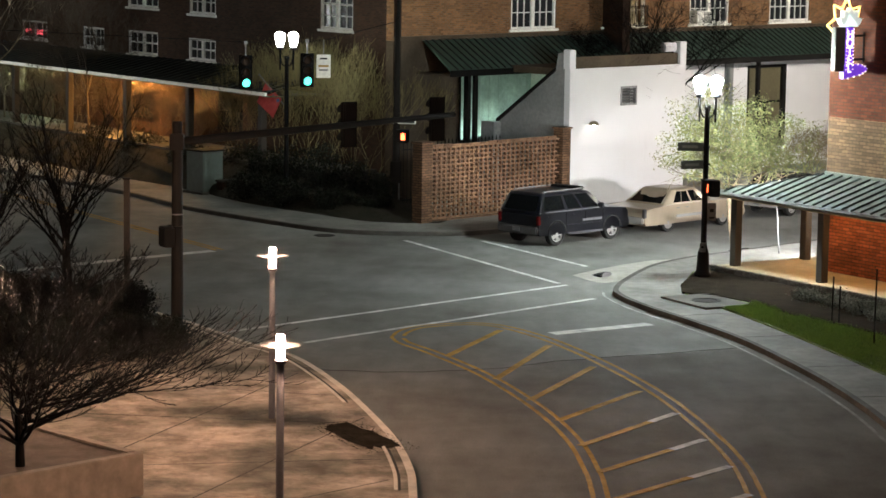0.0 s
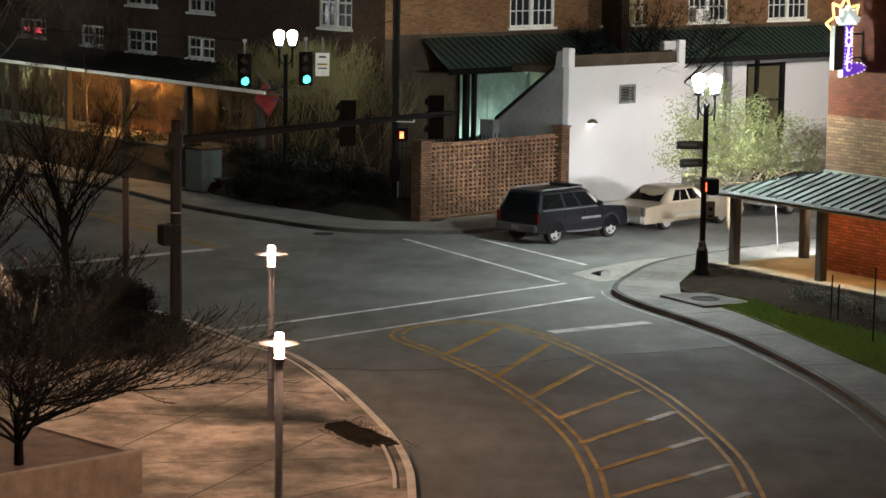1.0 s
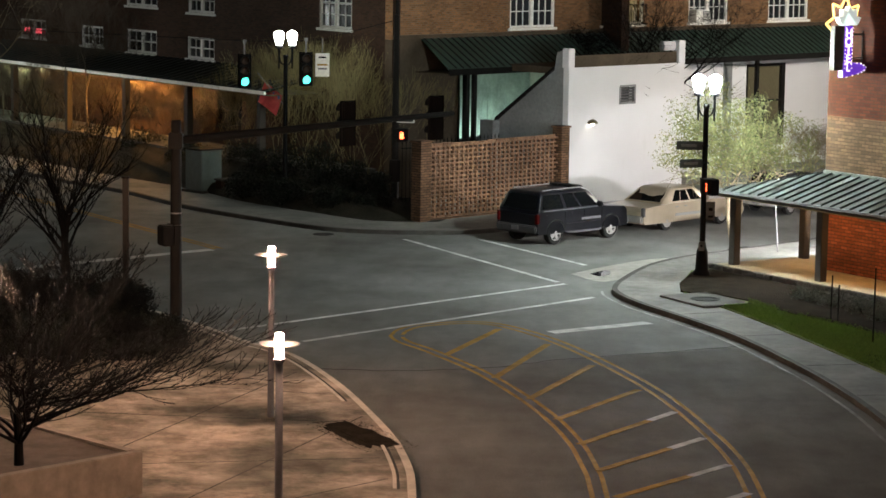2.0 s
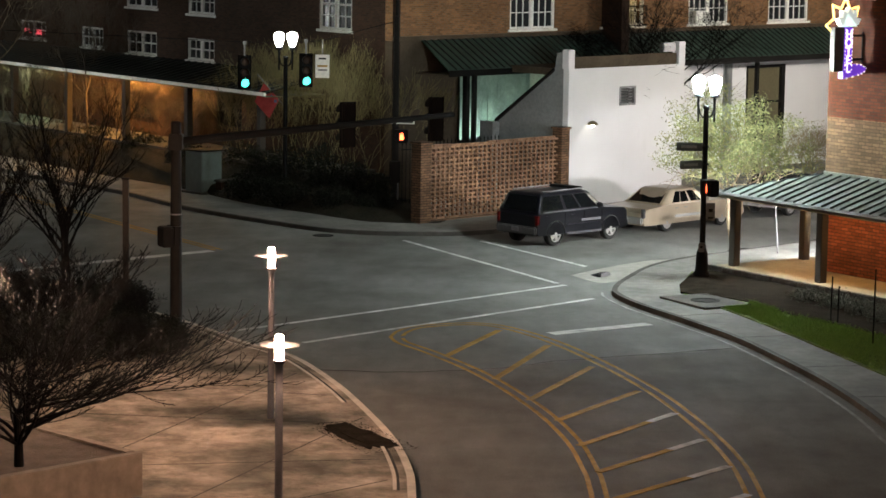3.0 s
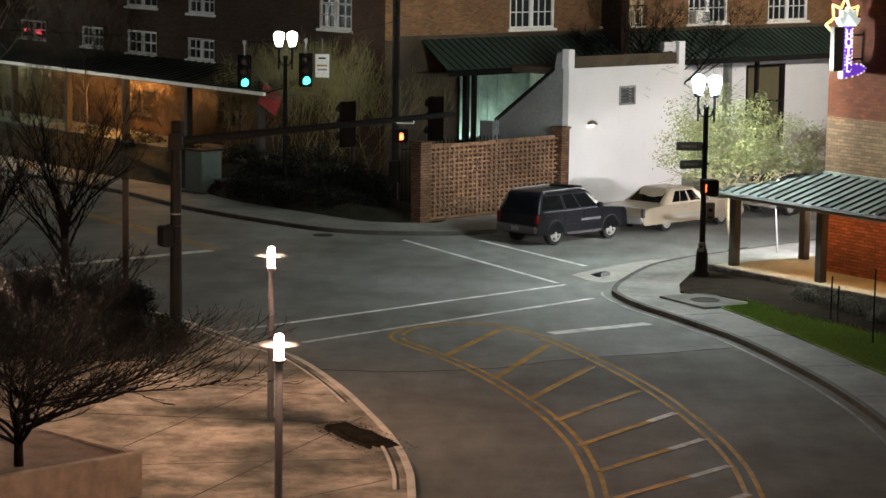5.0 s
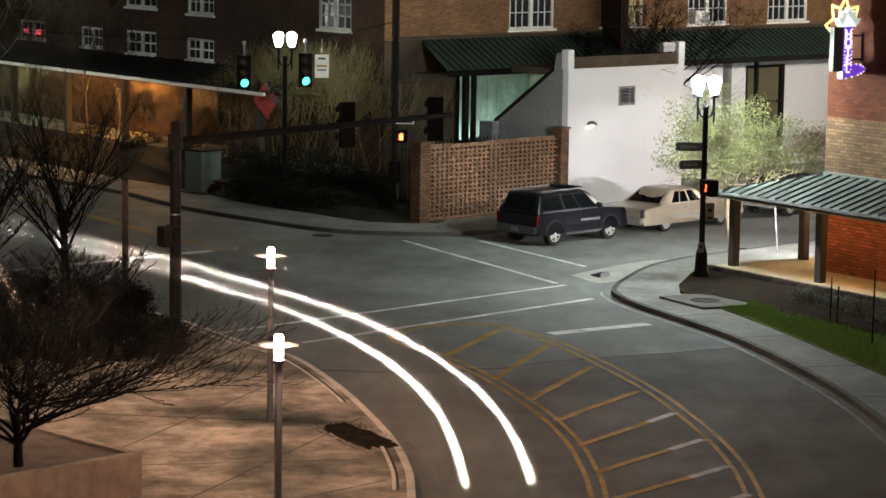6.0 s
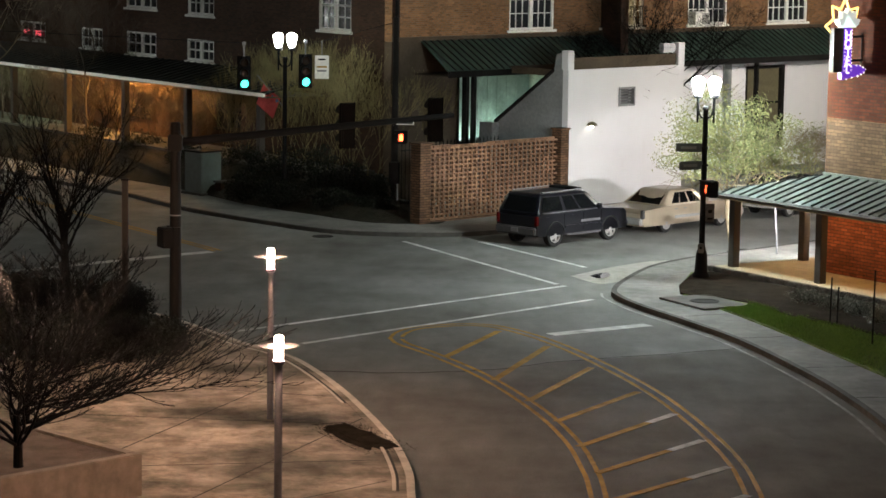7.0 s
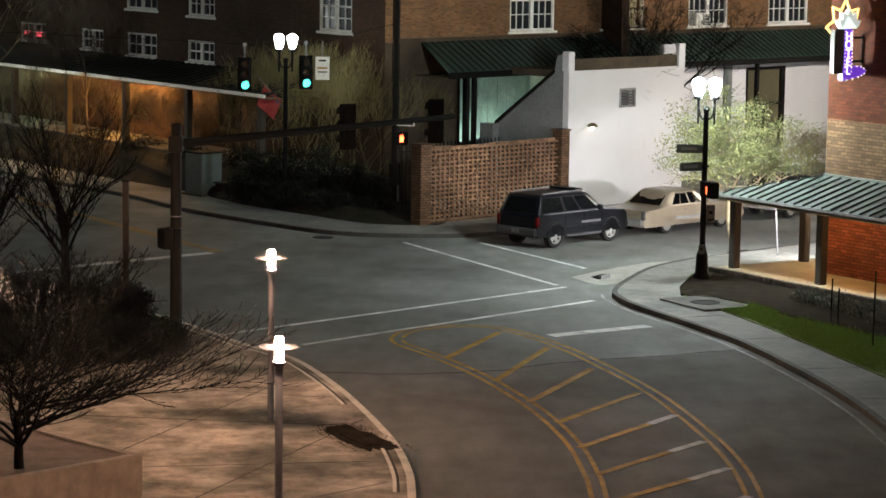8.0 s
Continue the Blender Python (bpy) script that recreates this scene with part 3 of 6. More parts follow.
def seam_roof(name, parent, p0, p1, q0, q1, n, mat, thick=0.06, rib=0.05):
    """Sheet between eave p0-p1 and wall line q0-q1, with raised seams."""
    p0, p1, q0, q1 = (Vector(v) for v in (p0, p1, q0, q1))
    up = (p1 - p0).cross(q0 - p0).normalized()
    if up.z < 0:
        up = -up
    bm = bmesh.new()
    lo = [bm.verts.new(v) for v in (p0, p1, q1, q0)]
    hi = [bm.verts.new(v + up * thick) for v in (p0, p1, q1, q0)]
    bm.faces.new(hi)
    bm.faces.new(lo[::-1])
    for k in range(4):
        bm.faces.new((lo[k], lo[(k + 1) % 4], hi[(k + 1) % 4], hi[k]))
    sheet = part(name, bm, mat, parent)
    along = (p1 - p0).normalized()
    for k in range(n + 1):
        s = k / n
        a, b = p0.lerp(p1, s), None
        # seams run square to the eave up to the wall line or the hip
        d = (q0 - p0) - along * (q0 - p0).dot(along)
        length = (p1 - p0).length * s
        x0, x1 = (q0 - p0).dot(along), (q1 - p0).dot(along)
        f = 1.0
        if x0 > 0.01 and length < x0:
            f = length / x0
        if x1 < (p1 - p0).length - 0.01 and length > x1:
            f = min(f, ((p1 - p0).length - length) / ((p1 - p0).length - x1))
        if f < 0.04:
            continue
        b = a + d * f
        bm = bmesh.new()
        w = along * 0.022
        vs = [bm.verts.new(v) for v in (a - w + up * thick, a + w + up * thick, b + w + up * thick, b - w + up * thick)]
        vt = [bm.verts.new(v.co + up * rib) for v in vs]
        bm.faces.new(vt)
        for i in range(4):
            bm.faces.new((vs[i], vs[(i + 1) % 4], vt[(i + 1) % 4], vt[i]))
        part("seam", bm, SEAM, sheet)
    return sheet


seam_roof("canopy_roof", hotel, (4.6, 3.2, 5.12), (40, 3.2, 5.12), (4.9, 5.0, 6.18), (40, 5.0, 6.18), 96, GREEN_METAL)
part("canopy_fascia", boxed(4.6, 40, 3.14, 3.2, 4.92, 5.16), DARK_STEEL, hotel)
part("canopy_soffit", boxed(4.6, 40, 3.2, 4.99, 4.95, 4.99), TAN_STUCCO, hotel)
for a in (6.0, 14.6, 23.2, 31.5):
    part("canopy_post", boxed(a, a + 0.16, 3.25, 3.4, 0.12, 4.92), DARK_STEEL, hotel)

# long wing along the main street
wing = thing("hotel_wing", LW, "brick hotel wing coloured for shade, with arcade and sash windows", "building")
# White window paint greyed to stand in for the wing's dim light.
DIM_PAINT = worn("dimmed_window_paint", (0.4, 0.4, 0.38), 0.6, dark=0.7, bump=0.1)
LWIN = [(17.6, 20.2, 4.72, 5.72), (17.55, 20.25, 6.75, 8.6), (12.8, 15.0, 4.72, 5.62), (12.8, 14.95, 6.65, 8.5), (27.9, 30.5, 4.9, 5.75), (2.7, 4.95, 6.45, 8.4), (22.4, 24.4, 4.8, 5.7)]


def wing_frame(m):
    return pose(0, 0, 0, 0, 0, -90) @ m


bm = bmesh.new()
holed_wall(bm, -44, 0, 1.2, 13, 0.0, 0.35, [(-y1, -y0, z0, z1) for y0, y1, z0, z1 in LWIN] + [(-20.0, -17.9, 2.05, 2.85), (-12.6, -10.6, 2.05, 3.4)])
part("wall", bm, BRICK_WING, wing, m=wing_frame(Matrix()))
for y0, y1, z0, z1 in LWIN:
    sash_window(wing, wing_frame(pose(-y1, 0.06, z0)), y1 - y0, z1 - z0, 2, 2, 2 if z1 - z0 < 1.2 else 4, paint=DIM_PAINT)
sash_window(wing, wing_frame(pose(-20.0, 0.06, 2.05)), 2.1, 0.8, 2, 1, 2, paint=DARK_STEEL)
sash_window(wing, wing_frame(pose(-12.6, 0.06, 2.05)), 2.0, 1.35, 2, 1, 2, paint=DARK_STEEL)
RED_TUBE = glow("red_neon_tube", (1.0, 0.1, 0.14), 1.3)
bm = bmesh.new()
for k in range(2):
    for q in range(3):
        box(bm, -30.1 + k * 1.15 + q * 0.22, -29.95 + k * 1.15 + q * 0.22, 0.0, 0.02, 5.12 + 0.05 * (1 - k), 5.34)
part("neon_sign", bm, RED_TUBE, wing, "small glowing red neon bars in a window", m=wing_frame(Matrix()))
part("roof", boxed(-0.2, 12, 0, 44, 13, 13.4), TAN_STUCCO, wing)
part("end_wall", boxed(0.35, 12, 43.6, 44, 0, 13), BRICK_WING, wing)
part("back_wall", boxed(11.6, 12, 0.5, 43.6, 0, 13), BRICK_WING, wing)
part("arcade_floor", boxed(-2.6, 0, 1.0, 44, 0.0, 1.3), KERB, wing)
seam_roof("arcade_roof", wing, (-2.7, 44, 4.0), (-2.7, 4.5, 4.0), (0, 44, 4.6), (0, 4.5, 4.6), 70, DARK_STEEL)
part("gutter", boxed(-2.8, -2.7, 4.5, 44, 3.93, 4.06, 0.015), WINDOW_PAINT, wing, "pale metal gutter")
part("arcade_ceiling", boxed(-2.65, -0.01, 4.5, 44, 3.88, 3.92), BROWN, wing)
for y in (5.2, 10.7, 15.85, 21.0, 26.2, 31.4, 36.6):
    part("column", boxed(-2.6, -2.34, y - 0.13, y + 0.13, 1.3, 3.88, 0.02), DARK_TIMBER, wing)
PORCH_DIM = glow("dim_porch_bulb", (1.0, 0.55, 0.2), 450)
for y, bulb in ((13.3, PORCH_DIM), (17.9, PORCH_BULB), (22.5, PORCH_DIM)):
    bm = bmesh.new()
    lathe(bm, [(0.03, 3.72), (0.13, 3.76), (0.13, 3.86), (0.06, 3.88)], 12, (-1.0, y))
    part("porch_lamp", bm, bulb, wing, "glowing amber porch lamp")
WALK_BULB = glow("pale_green_bulb", (0.75, 0.9, 0.5), 600)
bm = bmesh.new()
lathe(bm, [(0.03, 3.72), (0.13, 3.76), (0.13, 3.86), (0.06, 3.88)], 12, (-1.0, 27.5))
part("porch_lamp", bm, WALK_BULB, wing, "glowing greenish porch lamp")

# ---------------------------------------------------------------- white annex
annex = thing("white_annex", BASE, "white stucco annex with stepped parapet and louvre vent", "building")
bm = bmesh.new()
holed_wall(bm, 7.7, 14.4, 0, 5.28, 0, 0.28, [(10.6, 11.45, 3.85, 4.5)])
part("front_wall", bm, STUCCO, annex)
part("parapet_pier", boxed(7.64, 7.98, -0.02, 0.3, 5.28, 6.0, 0.01), STUCCO, annex)
part("parapet_pier", boxed(14.02, 14.4, -0.02, 0.3, 5.28, 6.15, 0.01), STUCCO, annex)
part("roof_band", boxed(7.98, 14.02, 0.1, 0.3, 5.28, 5.72), TAN_STUCCO, annex, "tan painted parapet band")
bm = bmesh.new()
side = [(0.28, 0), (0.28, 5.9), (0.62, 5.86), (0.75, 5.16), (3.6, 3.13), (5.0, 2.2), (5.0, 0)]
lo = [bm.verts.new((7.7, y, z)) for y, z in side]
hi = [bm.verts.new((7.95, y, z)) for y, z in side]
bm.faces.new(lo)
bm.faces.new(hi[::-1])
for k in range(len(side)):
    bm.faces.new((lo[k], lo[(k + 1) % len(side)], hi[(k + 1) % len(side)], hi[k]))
# White annex wall with its shade put into the grey.
part("side_wall", bm, GREY_SHADE_STUCCO, annex, "raked side wall greyed for shade")
bm = bmesh.new()
p, q = Vector((0, 0.72, 5.2)), Vector((0, 3.7, 3.1))
for x0, x1, dz in ((7.6, 8.05, 0.1),):
    v = [bm.verts.new((x, a.y, a.z + z)) for a in (p, q) for x, z in ((x0, 0), (x1, 0), (x1, dz), (x0, dz))]
    for f in ((0, 1, 2, 3), (7, 6, 5, 4), (0, 4, 5, 1), (1, 5, 6, 2), (2, 6, 7, 3), (3, 7, 4, 0)):
        bm.faces.new([v[i] for i in f])
part("raked_coping", bm, DARK_STEEL, annex)
part("side_wall", boxed(14.15, 14.4, 0.28, 5.0, 0, 5.28), STUCCO, annex)
part("roof", boxed(7.95, 14.15, 0.3, 5.0, 5.0, 5.26), TAN_STUCCO, annex)
part("chimney_block", boxed(7.3, 7.69, 3.5, 4.2, 0, 3.1, 0.02), GREY_SHADE_STUCCO, annex)
vent = part("vent_frame", holed_wall(bmesh.new(), 10.56, 11.49, 3.81, 4.54, -0.03, 0.1, [(10.64, 11.41, 3.89, 4.46)]), GREY_STEEL, annex, "grey louvred vent")
for k in range(5):
    bm = bmesh.new()
    z = 3.92 + k * 0.11
    v = [bm.verts.new((x, y, zz)) for x in (10.64, 11.41) for y, zz in ((0.0, z), (0.09, z + 0.06), (0.09, z + 0.075), (0.0, z + 0.015))]
    for f in ((0, 1, 2, 3), (7, 6, 5, 4), (0, 4, 5, 1), (1, 5, 6, 2), (2, 6, 7, 3), (3, 7, 4, 0)):
        bm.faces.new([v[i] for i in f])
    part("slat", bm, GREY_STEEL, vent)
part("vent_back", boxed(10.6, 11.45, 0.29, 0.31, 3.85, 4.5), BLACK_STEEL, annex)
sconce = thing("wall_lamp", BASE @ pose(8.85, 0, 3.2), "small brass wall lamp glowing on the white wall", "wall lamp")
part("bracket", boxed(-0.03, 0.03, -0.2, 0.0, 0.0, 0.05, 0.01), BROWN, sconce)
part("shade", lathe(bmesh.new(), [(0.2, -0.02), (0.21, 0.0), (0.14, 0.09), (0.04, 0.13)], 14, (0, -0.2)), BROWN, sconce)
part("bulb", lathe(bmesh.new(), [(0.02, -0.1), (0.05, -0.08), (0.05, -0.04), (0.03, -0.025)], 10, (0, -0.2)), glow("sconce_bulb", (1, 0.95, 0.75), 32), sconce)
flood = thing("flood_lamp", BASE @ pose(13.75, 0.15, 5.72), "pale flood lamp housing on the annex parapet", "flood lamp")
part("housing", boxed(-0.6, 0.2, -0.1, 0.15, 0.05, 0.4, 0.05), GREY_STEEL, flood)
part("bracket", boxed(-0.05, 0.05, -0.03, 0.03, 0.0, 0.08), DARK_STEEL, flood)

# ---------------------------------------------------------------- brick corner building with hipped canopy
R2 = BASE @ pose(-0.68, -14.56, 0, 0, 0, -11.3)      # x into the building, y along its front
STONE = worn("dark_wall_stone", (0.1, 0.09, 0.08), 0.9, big=2, small=10, dark=0.5, bump=0.7, depth=0.03)
TERRACE = worn("terrace_floor", (0.29, 0.25, 0.16), 0.75, big=0.8, small=6, dark=0.7)
corner_house = thing("corner_building", R2, "red brick corner building with grey metal hipped canopy", "building")
part("terrace", boxed(-0.55, 14, -22, 0.45, 0.0, 0.3, 0.02), TERRACE, corner_house, "raised tan terrace floor")
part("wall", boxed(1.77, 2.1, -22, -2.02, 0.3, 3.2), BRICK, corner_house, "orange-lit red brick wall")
part("wall", boxed(1.77, 2.1, -22, -2.02, 3.2, 5.0), BRICK_TAN, corner_house, "brick wall band with lamp light in its tan")
part("wall", boxed(1.77, 2.1, -22, -2.02, 5.0, 11), BRICK_UPPER, corner_house, "upper brick wall with dim red light in its colour")
part("wall", boxed(2.1, 14, -2.35, -2.02, 0.3, 11), BRICK, corner_house)
part("wall", boxed(2.1, 14, -22, -21.7, 0.3, 11), BRICK, corner_house)
part("wall", boxed(13.7, 14, -21.7, -2.35, 0.3, 11), BRICK, corner_house)
part("roof", boxed(1.6, 14.2, -22.2, -1.85, 11, 11.3), TAN_STUCCO, corner_house)
seam_roof("canopy_roof", corner_house, (-0.5, 0.42, 2.55), (-0.5, -22, 2.55), (1.77, -2.02, 3.2), (1.77, -22, 3.2), 56, GREY_METAL)
seam_roof("canopy_roof", corner_house, (-0.5, 0.42, 2.55), (14, 0.42, 2.55), (1.77, -2.02, 3.2), (14, -2.02, 3.2), 34, GREY_METAL)
part("flashing", boxed(1.7, 1.77, -22, -2.0, 3.16, 3.34), GREY_METAL, corner_house)
part("fascia", boxed(-0.56, -0.5, -22, 0.48, 2.53, 2.61), GREY_SHADE_STUCCO, corner_house, "pale grey eave board")
part("fascia", boxed(-0.5, 14, 0.42, 0.48, 2.53, 2.61), GREY_SHADE_STUCCO, corner_house, "pale grey eave board")
part("soffit", boxed(-0.5, 1.76, -22, 0.42, 2.42, 2.46), TERRACE, corner_house)
part("soffit", boxed(1.76, 14, -2.01, 0.42, 2.42, 2.46), TERRACE, corner_house)
for x, y in ((0.0, 0.0), (2.9, 0.05), (5.8, 0.05), (8.7, 0.05), (0.0, -3.9), (0.0, -7.8), (0.0, -11.7)):
    post = part("canopy_post", boxed(x - 0.13, x + 0.13, y - 0.13, y + 0.13, 0.3, 2.42, 0.015), DARK_TIMBER, corner_house, "dark brown timber post")
for x, y in ((0.75, -2.9), (0.75, -5.6), (0.75, -9.0), (2.6, -0.9)):
    bm = bmesh.new()
    lathe(bm, [(0.03, 2.32), (0.12, 2.34), (0.12, 2.4), (0.06, 2.42)], 12, (x, y))
    part("canopy_lamp", bm, CANOPY_BULB, corner_house, "glowing amber ceiling lamp")
random.seed(5)
stone_wall = thing("terrace_wall", R2, "low dark rubble stone wall below the terrace", "wall")
for row in range(2):
    y = 0.4
    while y > -14:
        w = random.uniform(0.25, 0.5)
        x = -0.78 + random.uniform(-0.03, 0.03)
        part("stone", boxed(x, -0.56, y - w + 0.015, y, row * 0.15 + 0.05, row * 0.15 + 0.19, 0.025), STONE, stone_wall)
        y -= w

# neon blade sign
NEON = R2 @ pose(0, -3.47, 0)
PURPLE = glow("purple_neon_face", (0.16, 0.045, 0.6), 0.6)
LETTER = glow("white_neon", (1.0, 0.85, 1.0), 1.6)
GOLD = glow("gold_neon", (1.0, 0.7, 0.2), 1.8)
LOTUS = glow("white_sign_face", (0.8, 0.9, 0.86), 0.45)
SIGN_SIDE = worn("grey_sign_flank", (0.12, 0.13, 0.12), 0.6)
BULB = glow("white_bulb", (1.0, 0.86, 0.95), 1.5)
sign = thing("hotel_sign", NEON, "vertical neon hotel sign with petal crown and arrow", "neon sign")
x0, x1, zt, zb = 0.55, 1.23, 7.75, 6.46
part("side_face", boxed(x0 - 0.02, x0 + 0.36, -0.1, 0.1, zb, zt, 0.01), SIGN_SIDE, sign, "unlit grey sign flank")
part("sign_face", boxed(x0 + 0.37, x1, -0.1, 0.1, zb - 0.05, zt, 0.01), PURPLE, sign, "purple glowing letter column")
xm = (x0 + 0.37 + x1) / 2
for k, ch in enumerate("HOTEL"):
    cu = bpy.data.curves.new("letter", "FONT")
    cu.body, cu.size, cu.extrude, cu.align_x = ch, 0.36, 0.012, "CENTER"
    tmp = bpy.data.objects.new("letter_shape", cu)
    me = bpy.data.meshes.new_from_object(tmp)
    bpy.data.objects.remove(tmp)
    me.materials.clear()
    me.materials.append(LETTER)
    ob = new("letter", me)
    ob.parent = sign
    ob.matrix_basis = pose(xm, -0.115, zt - 0.32 - k * (zt - zb) / 5.15, 90, 0, 0)
bm = bmesh.new()
for k in range(12):
    for x in (x0 + 0.39, x1 - 0.02):
        z = zt - 0.05 - k * (zt - zb) / 12
        lathe(bm, [(0.006, z - 0.018), (0.02, z), (0.006, z + 0.018)], 8, (x, -0.12))
part("bulb_row", bm, BULB, sign, "rows of small white bulbs")["kind"] = "stuff"
# crown of petals
xc, zc = (x0 + x1) / 2 + 0.22, zt + 0.02
def petals(r0, r1, n, a0, a1, y0, y1):
    bm = bmesh.new()
    pts = []
    for k in range(2 * n + 1):
        a = radians(a0 + (a1 - a0) * k / (2 * n))
        r = r1 if k % 2 else r0
        pts.append((xc + r * math.cos(a) * 0.85, zc + r * math.sin(a)))
    pts.append((xc + 0.3, zc))
    pts.append((xc - 0.3, zc))
    lo = [bm.verts.new((x, y0, z)) for x, z in pts]
    hi = [bm.verts.new((x, y1, z)) for x, z in pts]
    bm.faces.new(lo)
    bm.faces.new(hi[::-1])
    for k in range(len(pts)):
        bm.faces.new((lo[k], lo[(k + 1) % len(pts)], hi[(k + 1) % len(pts)], hi[k]))
    return bm, pts
bm, _ = petals(0.4, 0.56, 5, 8, 172, -0.1, 0.1)
part("crown_face", bm, LOTUS, sign, "white glowing petal crown")
bm, pts = petals(0.55, 0.85, 4, 20, 200, 0.12, 0.2)
bm.free()
bm = bmesh.new()
for a, b in zip(pts[:-2], pts[1:-2]):
    tube(bm, (a[0], 0.14, a[1]), (b[0], 0.14, b[1]), 0.035, seg=6)
part("crown_tube", bm, GOLD, sign, "golden neon petal outline")
bm = bmesh.new()
tip = [(x1 - 0.35, zb + 0.2), (x1 + 0.3, zb + 0.2), (x1 + 0.62, zb + 0.05), (x1 + 0.3, zb - 0.1), (x1 - 0.35, zb - 0.22)]
lo = [bm.verts.new((x, -0.12, z)) for x, z in tip]
hi = [bm.verts.new((x, 0.09, z)) for x, z in tip]
bm.faces.new(lo)
bm.faces.new(hi[::-1])
for k in range(5):
    bm.faces.new((lo[k], lo[(k + 1) % 5], hi[(k + 1) % 5], hi[k]))
part("arrow", bm, PURPLE, sign, "purple glowing arrow")
bm = bmesh.new()
for a, b in zip(tip, tip[1:]):
    for s in (0.1, 0.45, 0.8):
        x, z = a[0] + (b[0] - a[0]) * s, a[1] + (b[1] - a[1]) * s
        lathe(bm, [(0.006, z - 0.022), (0.025, z), (0.006, z + 0.022)], 8, (x, -0.14))
part("bulb_row", bm, BULB, sign)["kind"] = "stuff"
bm = bmesh.new()
for z in (zt - 0.25, zt - 0.95):
    tube(bm, (x1 - 0.1, 0.0, z), (1.78, 0.0, z), 0.03, seg=8)
tube(bm, (1.72, 0.0, zt - 1.05), (1.72, 0.0, zt - 0.15), 0.03, seg=8)
part("bracket", bm, DARK_STEEL, sign)

# ---------------------------------------------------------------- street lamps, masts, signals
def twin_lamp(m, height, label, globe_mat):
    o = thing("street_lamp", m, label, "street lamp", "twin globe street lamps")
    bm = bmesh.new()
    lathe(bm, [(0.26, 0), (0.26, 0.12), (0.2, 0.2), (0.17, 0.75), (0.12, 0.9), (0.09, 1.05), (0.075, height - 1.0), (0.09, height - 0.95), (0.09, height - 0.85)], 16)
    part("pole", bm, BLACK_STEEL, o, smooth=True)
    for s in (-1, 1):
        bm = bmesh.new()
        last = Vector((0, 0, height - 1.15))
        for k in range(1, 9):
            t = k / 8
            p = Vector((s * 0.24 * math.sin(t * 1.57), 0, height - 1.15 + 0.55 * t ** 1.6 - 0.16 * math.sin(t * 3.14)))
            tube(bm, last, p, 0.028, seg=6)
            last = p
        tube(bm, (s * 0.24, 0, height - 1.35), (s * 0.24, 0, height - 0.6), 0.03, 0.045, seg=8)
        part("arm", bm, BLACK_STEEL, o)
        bm = bmesh.new()
        lathe(bm, [(0.11, height - 0.62), (0.15, height - 0.58), (0.12, height - 0.5)], 14, (s * 0.24, 0))
        part("collar", bm, BLACK_STEEL, o)
        bm = bmesh.new()
        lathe(bm, [(0.085, height - 0.5), (0.125, height - 0.42), (0.17, height - 0.24), (0.19, height - 0.08), (0.14, height - 0.02), (0.05, height + 0.03)], 18, (s * 0.24, 0))
        part("globe", bm, globe_mat, o, "bright white glass globe", smooth=True)
    return o


LAMP_RIGHT = pose(7.79, 72.55, 0.13, 0, 0, -8)
lamp = twin_lamp(LAMP_RIGHT, 6.05, "black cast-iron street lamp with two bright globes", GLOBE)
# Unseen lamp, added to brighten the hotel front and its canopy.
twin_lamp(BASE @ pose(24, -12.6, 0.13, 0, 0, 10), 8.2, "unseen tall twin-globe street lamp added up the side street", GLOBE_WARM)
twin_lamp(pose(-5.88, 89.0, 0.13, 0, 0, 5), 6.4, "black cast-iron street lamp with two globes before the hotel", GLOBE_DIM)
twin_lamp(pose(-24.5, 103.0, 0.13, 0, 0, 30), 6.2, "black cast-iron street lamp with two globes up the main street", GLOBE_MID)
# white wall lamp under the side-street canopy of the corner building; it lights the parked cars and the garden wall
LAMP_WHITE = glow("white_wall_lamp_glow", (1.0, 0.97, 0.93), 60)
wall_lamp = thing("wall_lamp", R2 @ pose(4.1, -2.02, 2.2), "white flood lamp on the brick wall under the canopy", "wall lamp")
part("housing", boxed(-0.2, 0.2, 0.0, 0.1, -0.12, 0.14, 0.02), DARK_STEEL, wall_lamp)
part("lens", boxed(-0.17, 0.17, 0.1, 0.125, -0.09, 0.1, 0.01), LAMP_WHITE, wall_lamp, "glowing white lens")
beam = bpy.data.lights.new("wall_lamp_beam", "SPOT")
beam.energy, beam.color, beam.spot_size, beam.spot_blend, beam.shadow_soft_size = 6000, (1.0, 0.97, 0.97), radians(86), 0.6, 0.06
new("wall_lamp_beam", beam).matrix_world = look(R2 @ Vector((4.1, -1.8, 2.2)), (4.4, 91.5, 2.6))


def walk_signal(m, label, lit_mat):
    o = thing("pedestrian_signal", m, label, "pedestrian signal", "pedestrian signals")
    part("housing", boxed(-0.22, 0.22, -0.14, 0.14, -0.25, 0.25, 0.03), BLACK_STEEL, o)
    bm = bmesh.new()
    box(bm, -0.24, 0.24, -0.3, -0.14, 0.22, 0.26)
    box(bm, -0.24, -0.21, -0.28, -0.14, -0.2, 0.22)
    box(bm, 0.21, 0.24, -0.28, -0.14, -0.2, 0.22)
    part("hood", bm, BLACK_STEEL, o)
    bm = bmesh.new()
    box(bm, -0.07, 0.07, -0.16, -0.141, -0.13, 0.04)
    for k in range(4):
        box(bm, -0.07 + k * 0.038, -0.045 + k * 0.038, -0.16, -0.141, 0.04, 0.13 - 0.02 * abs(k - 1.5))
    part("lens", bm, lit_mat, o, "glowing orange-red symbol")
    return o


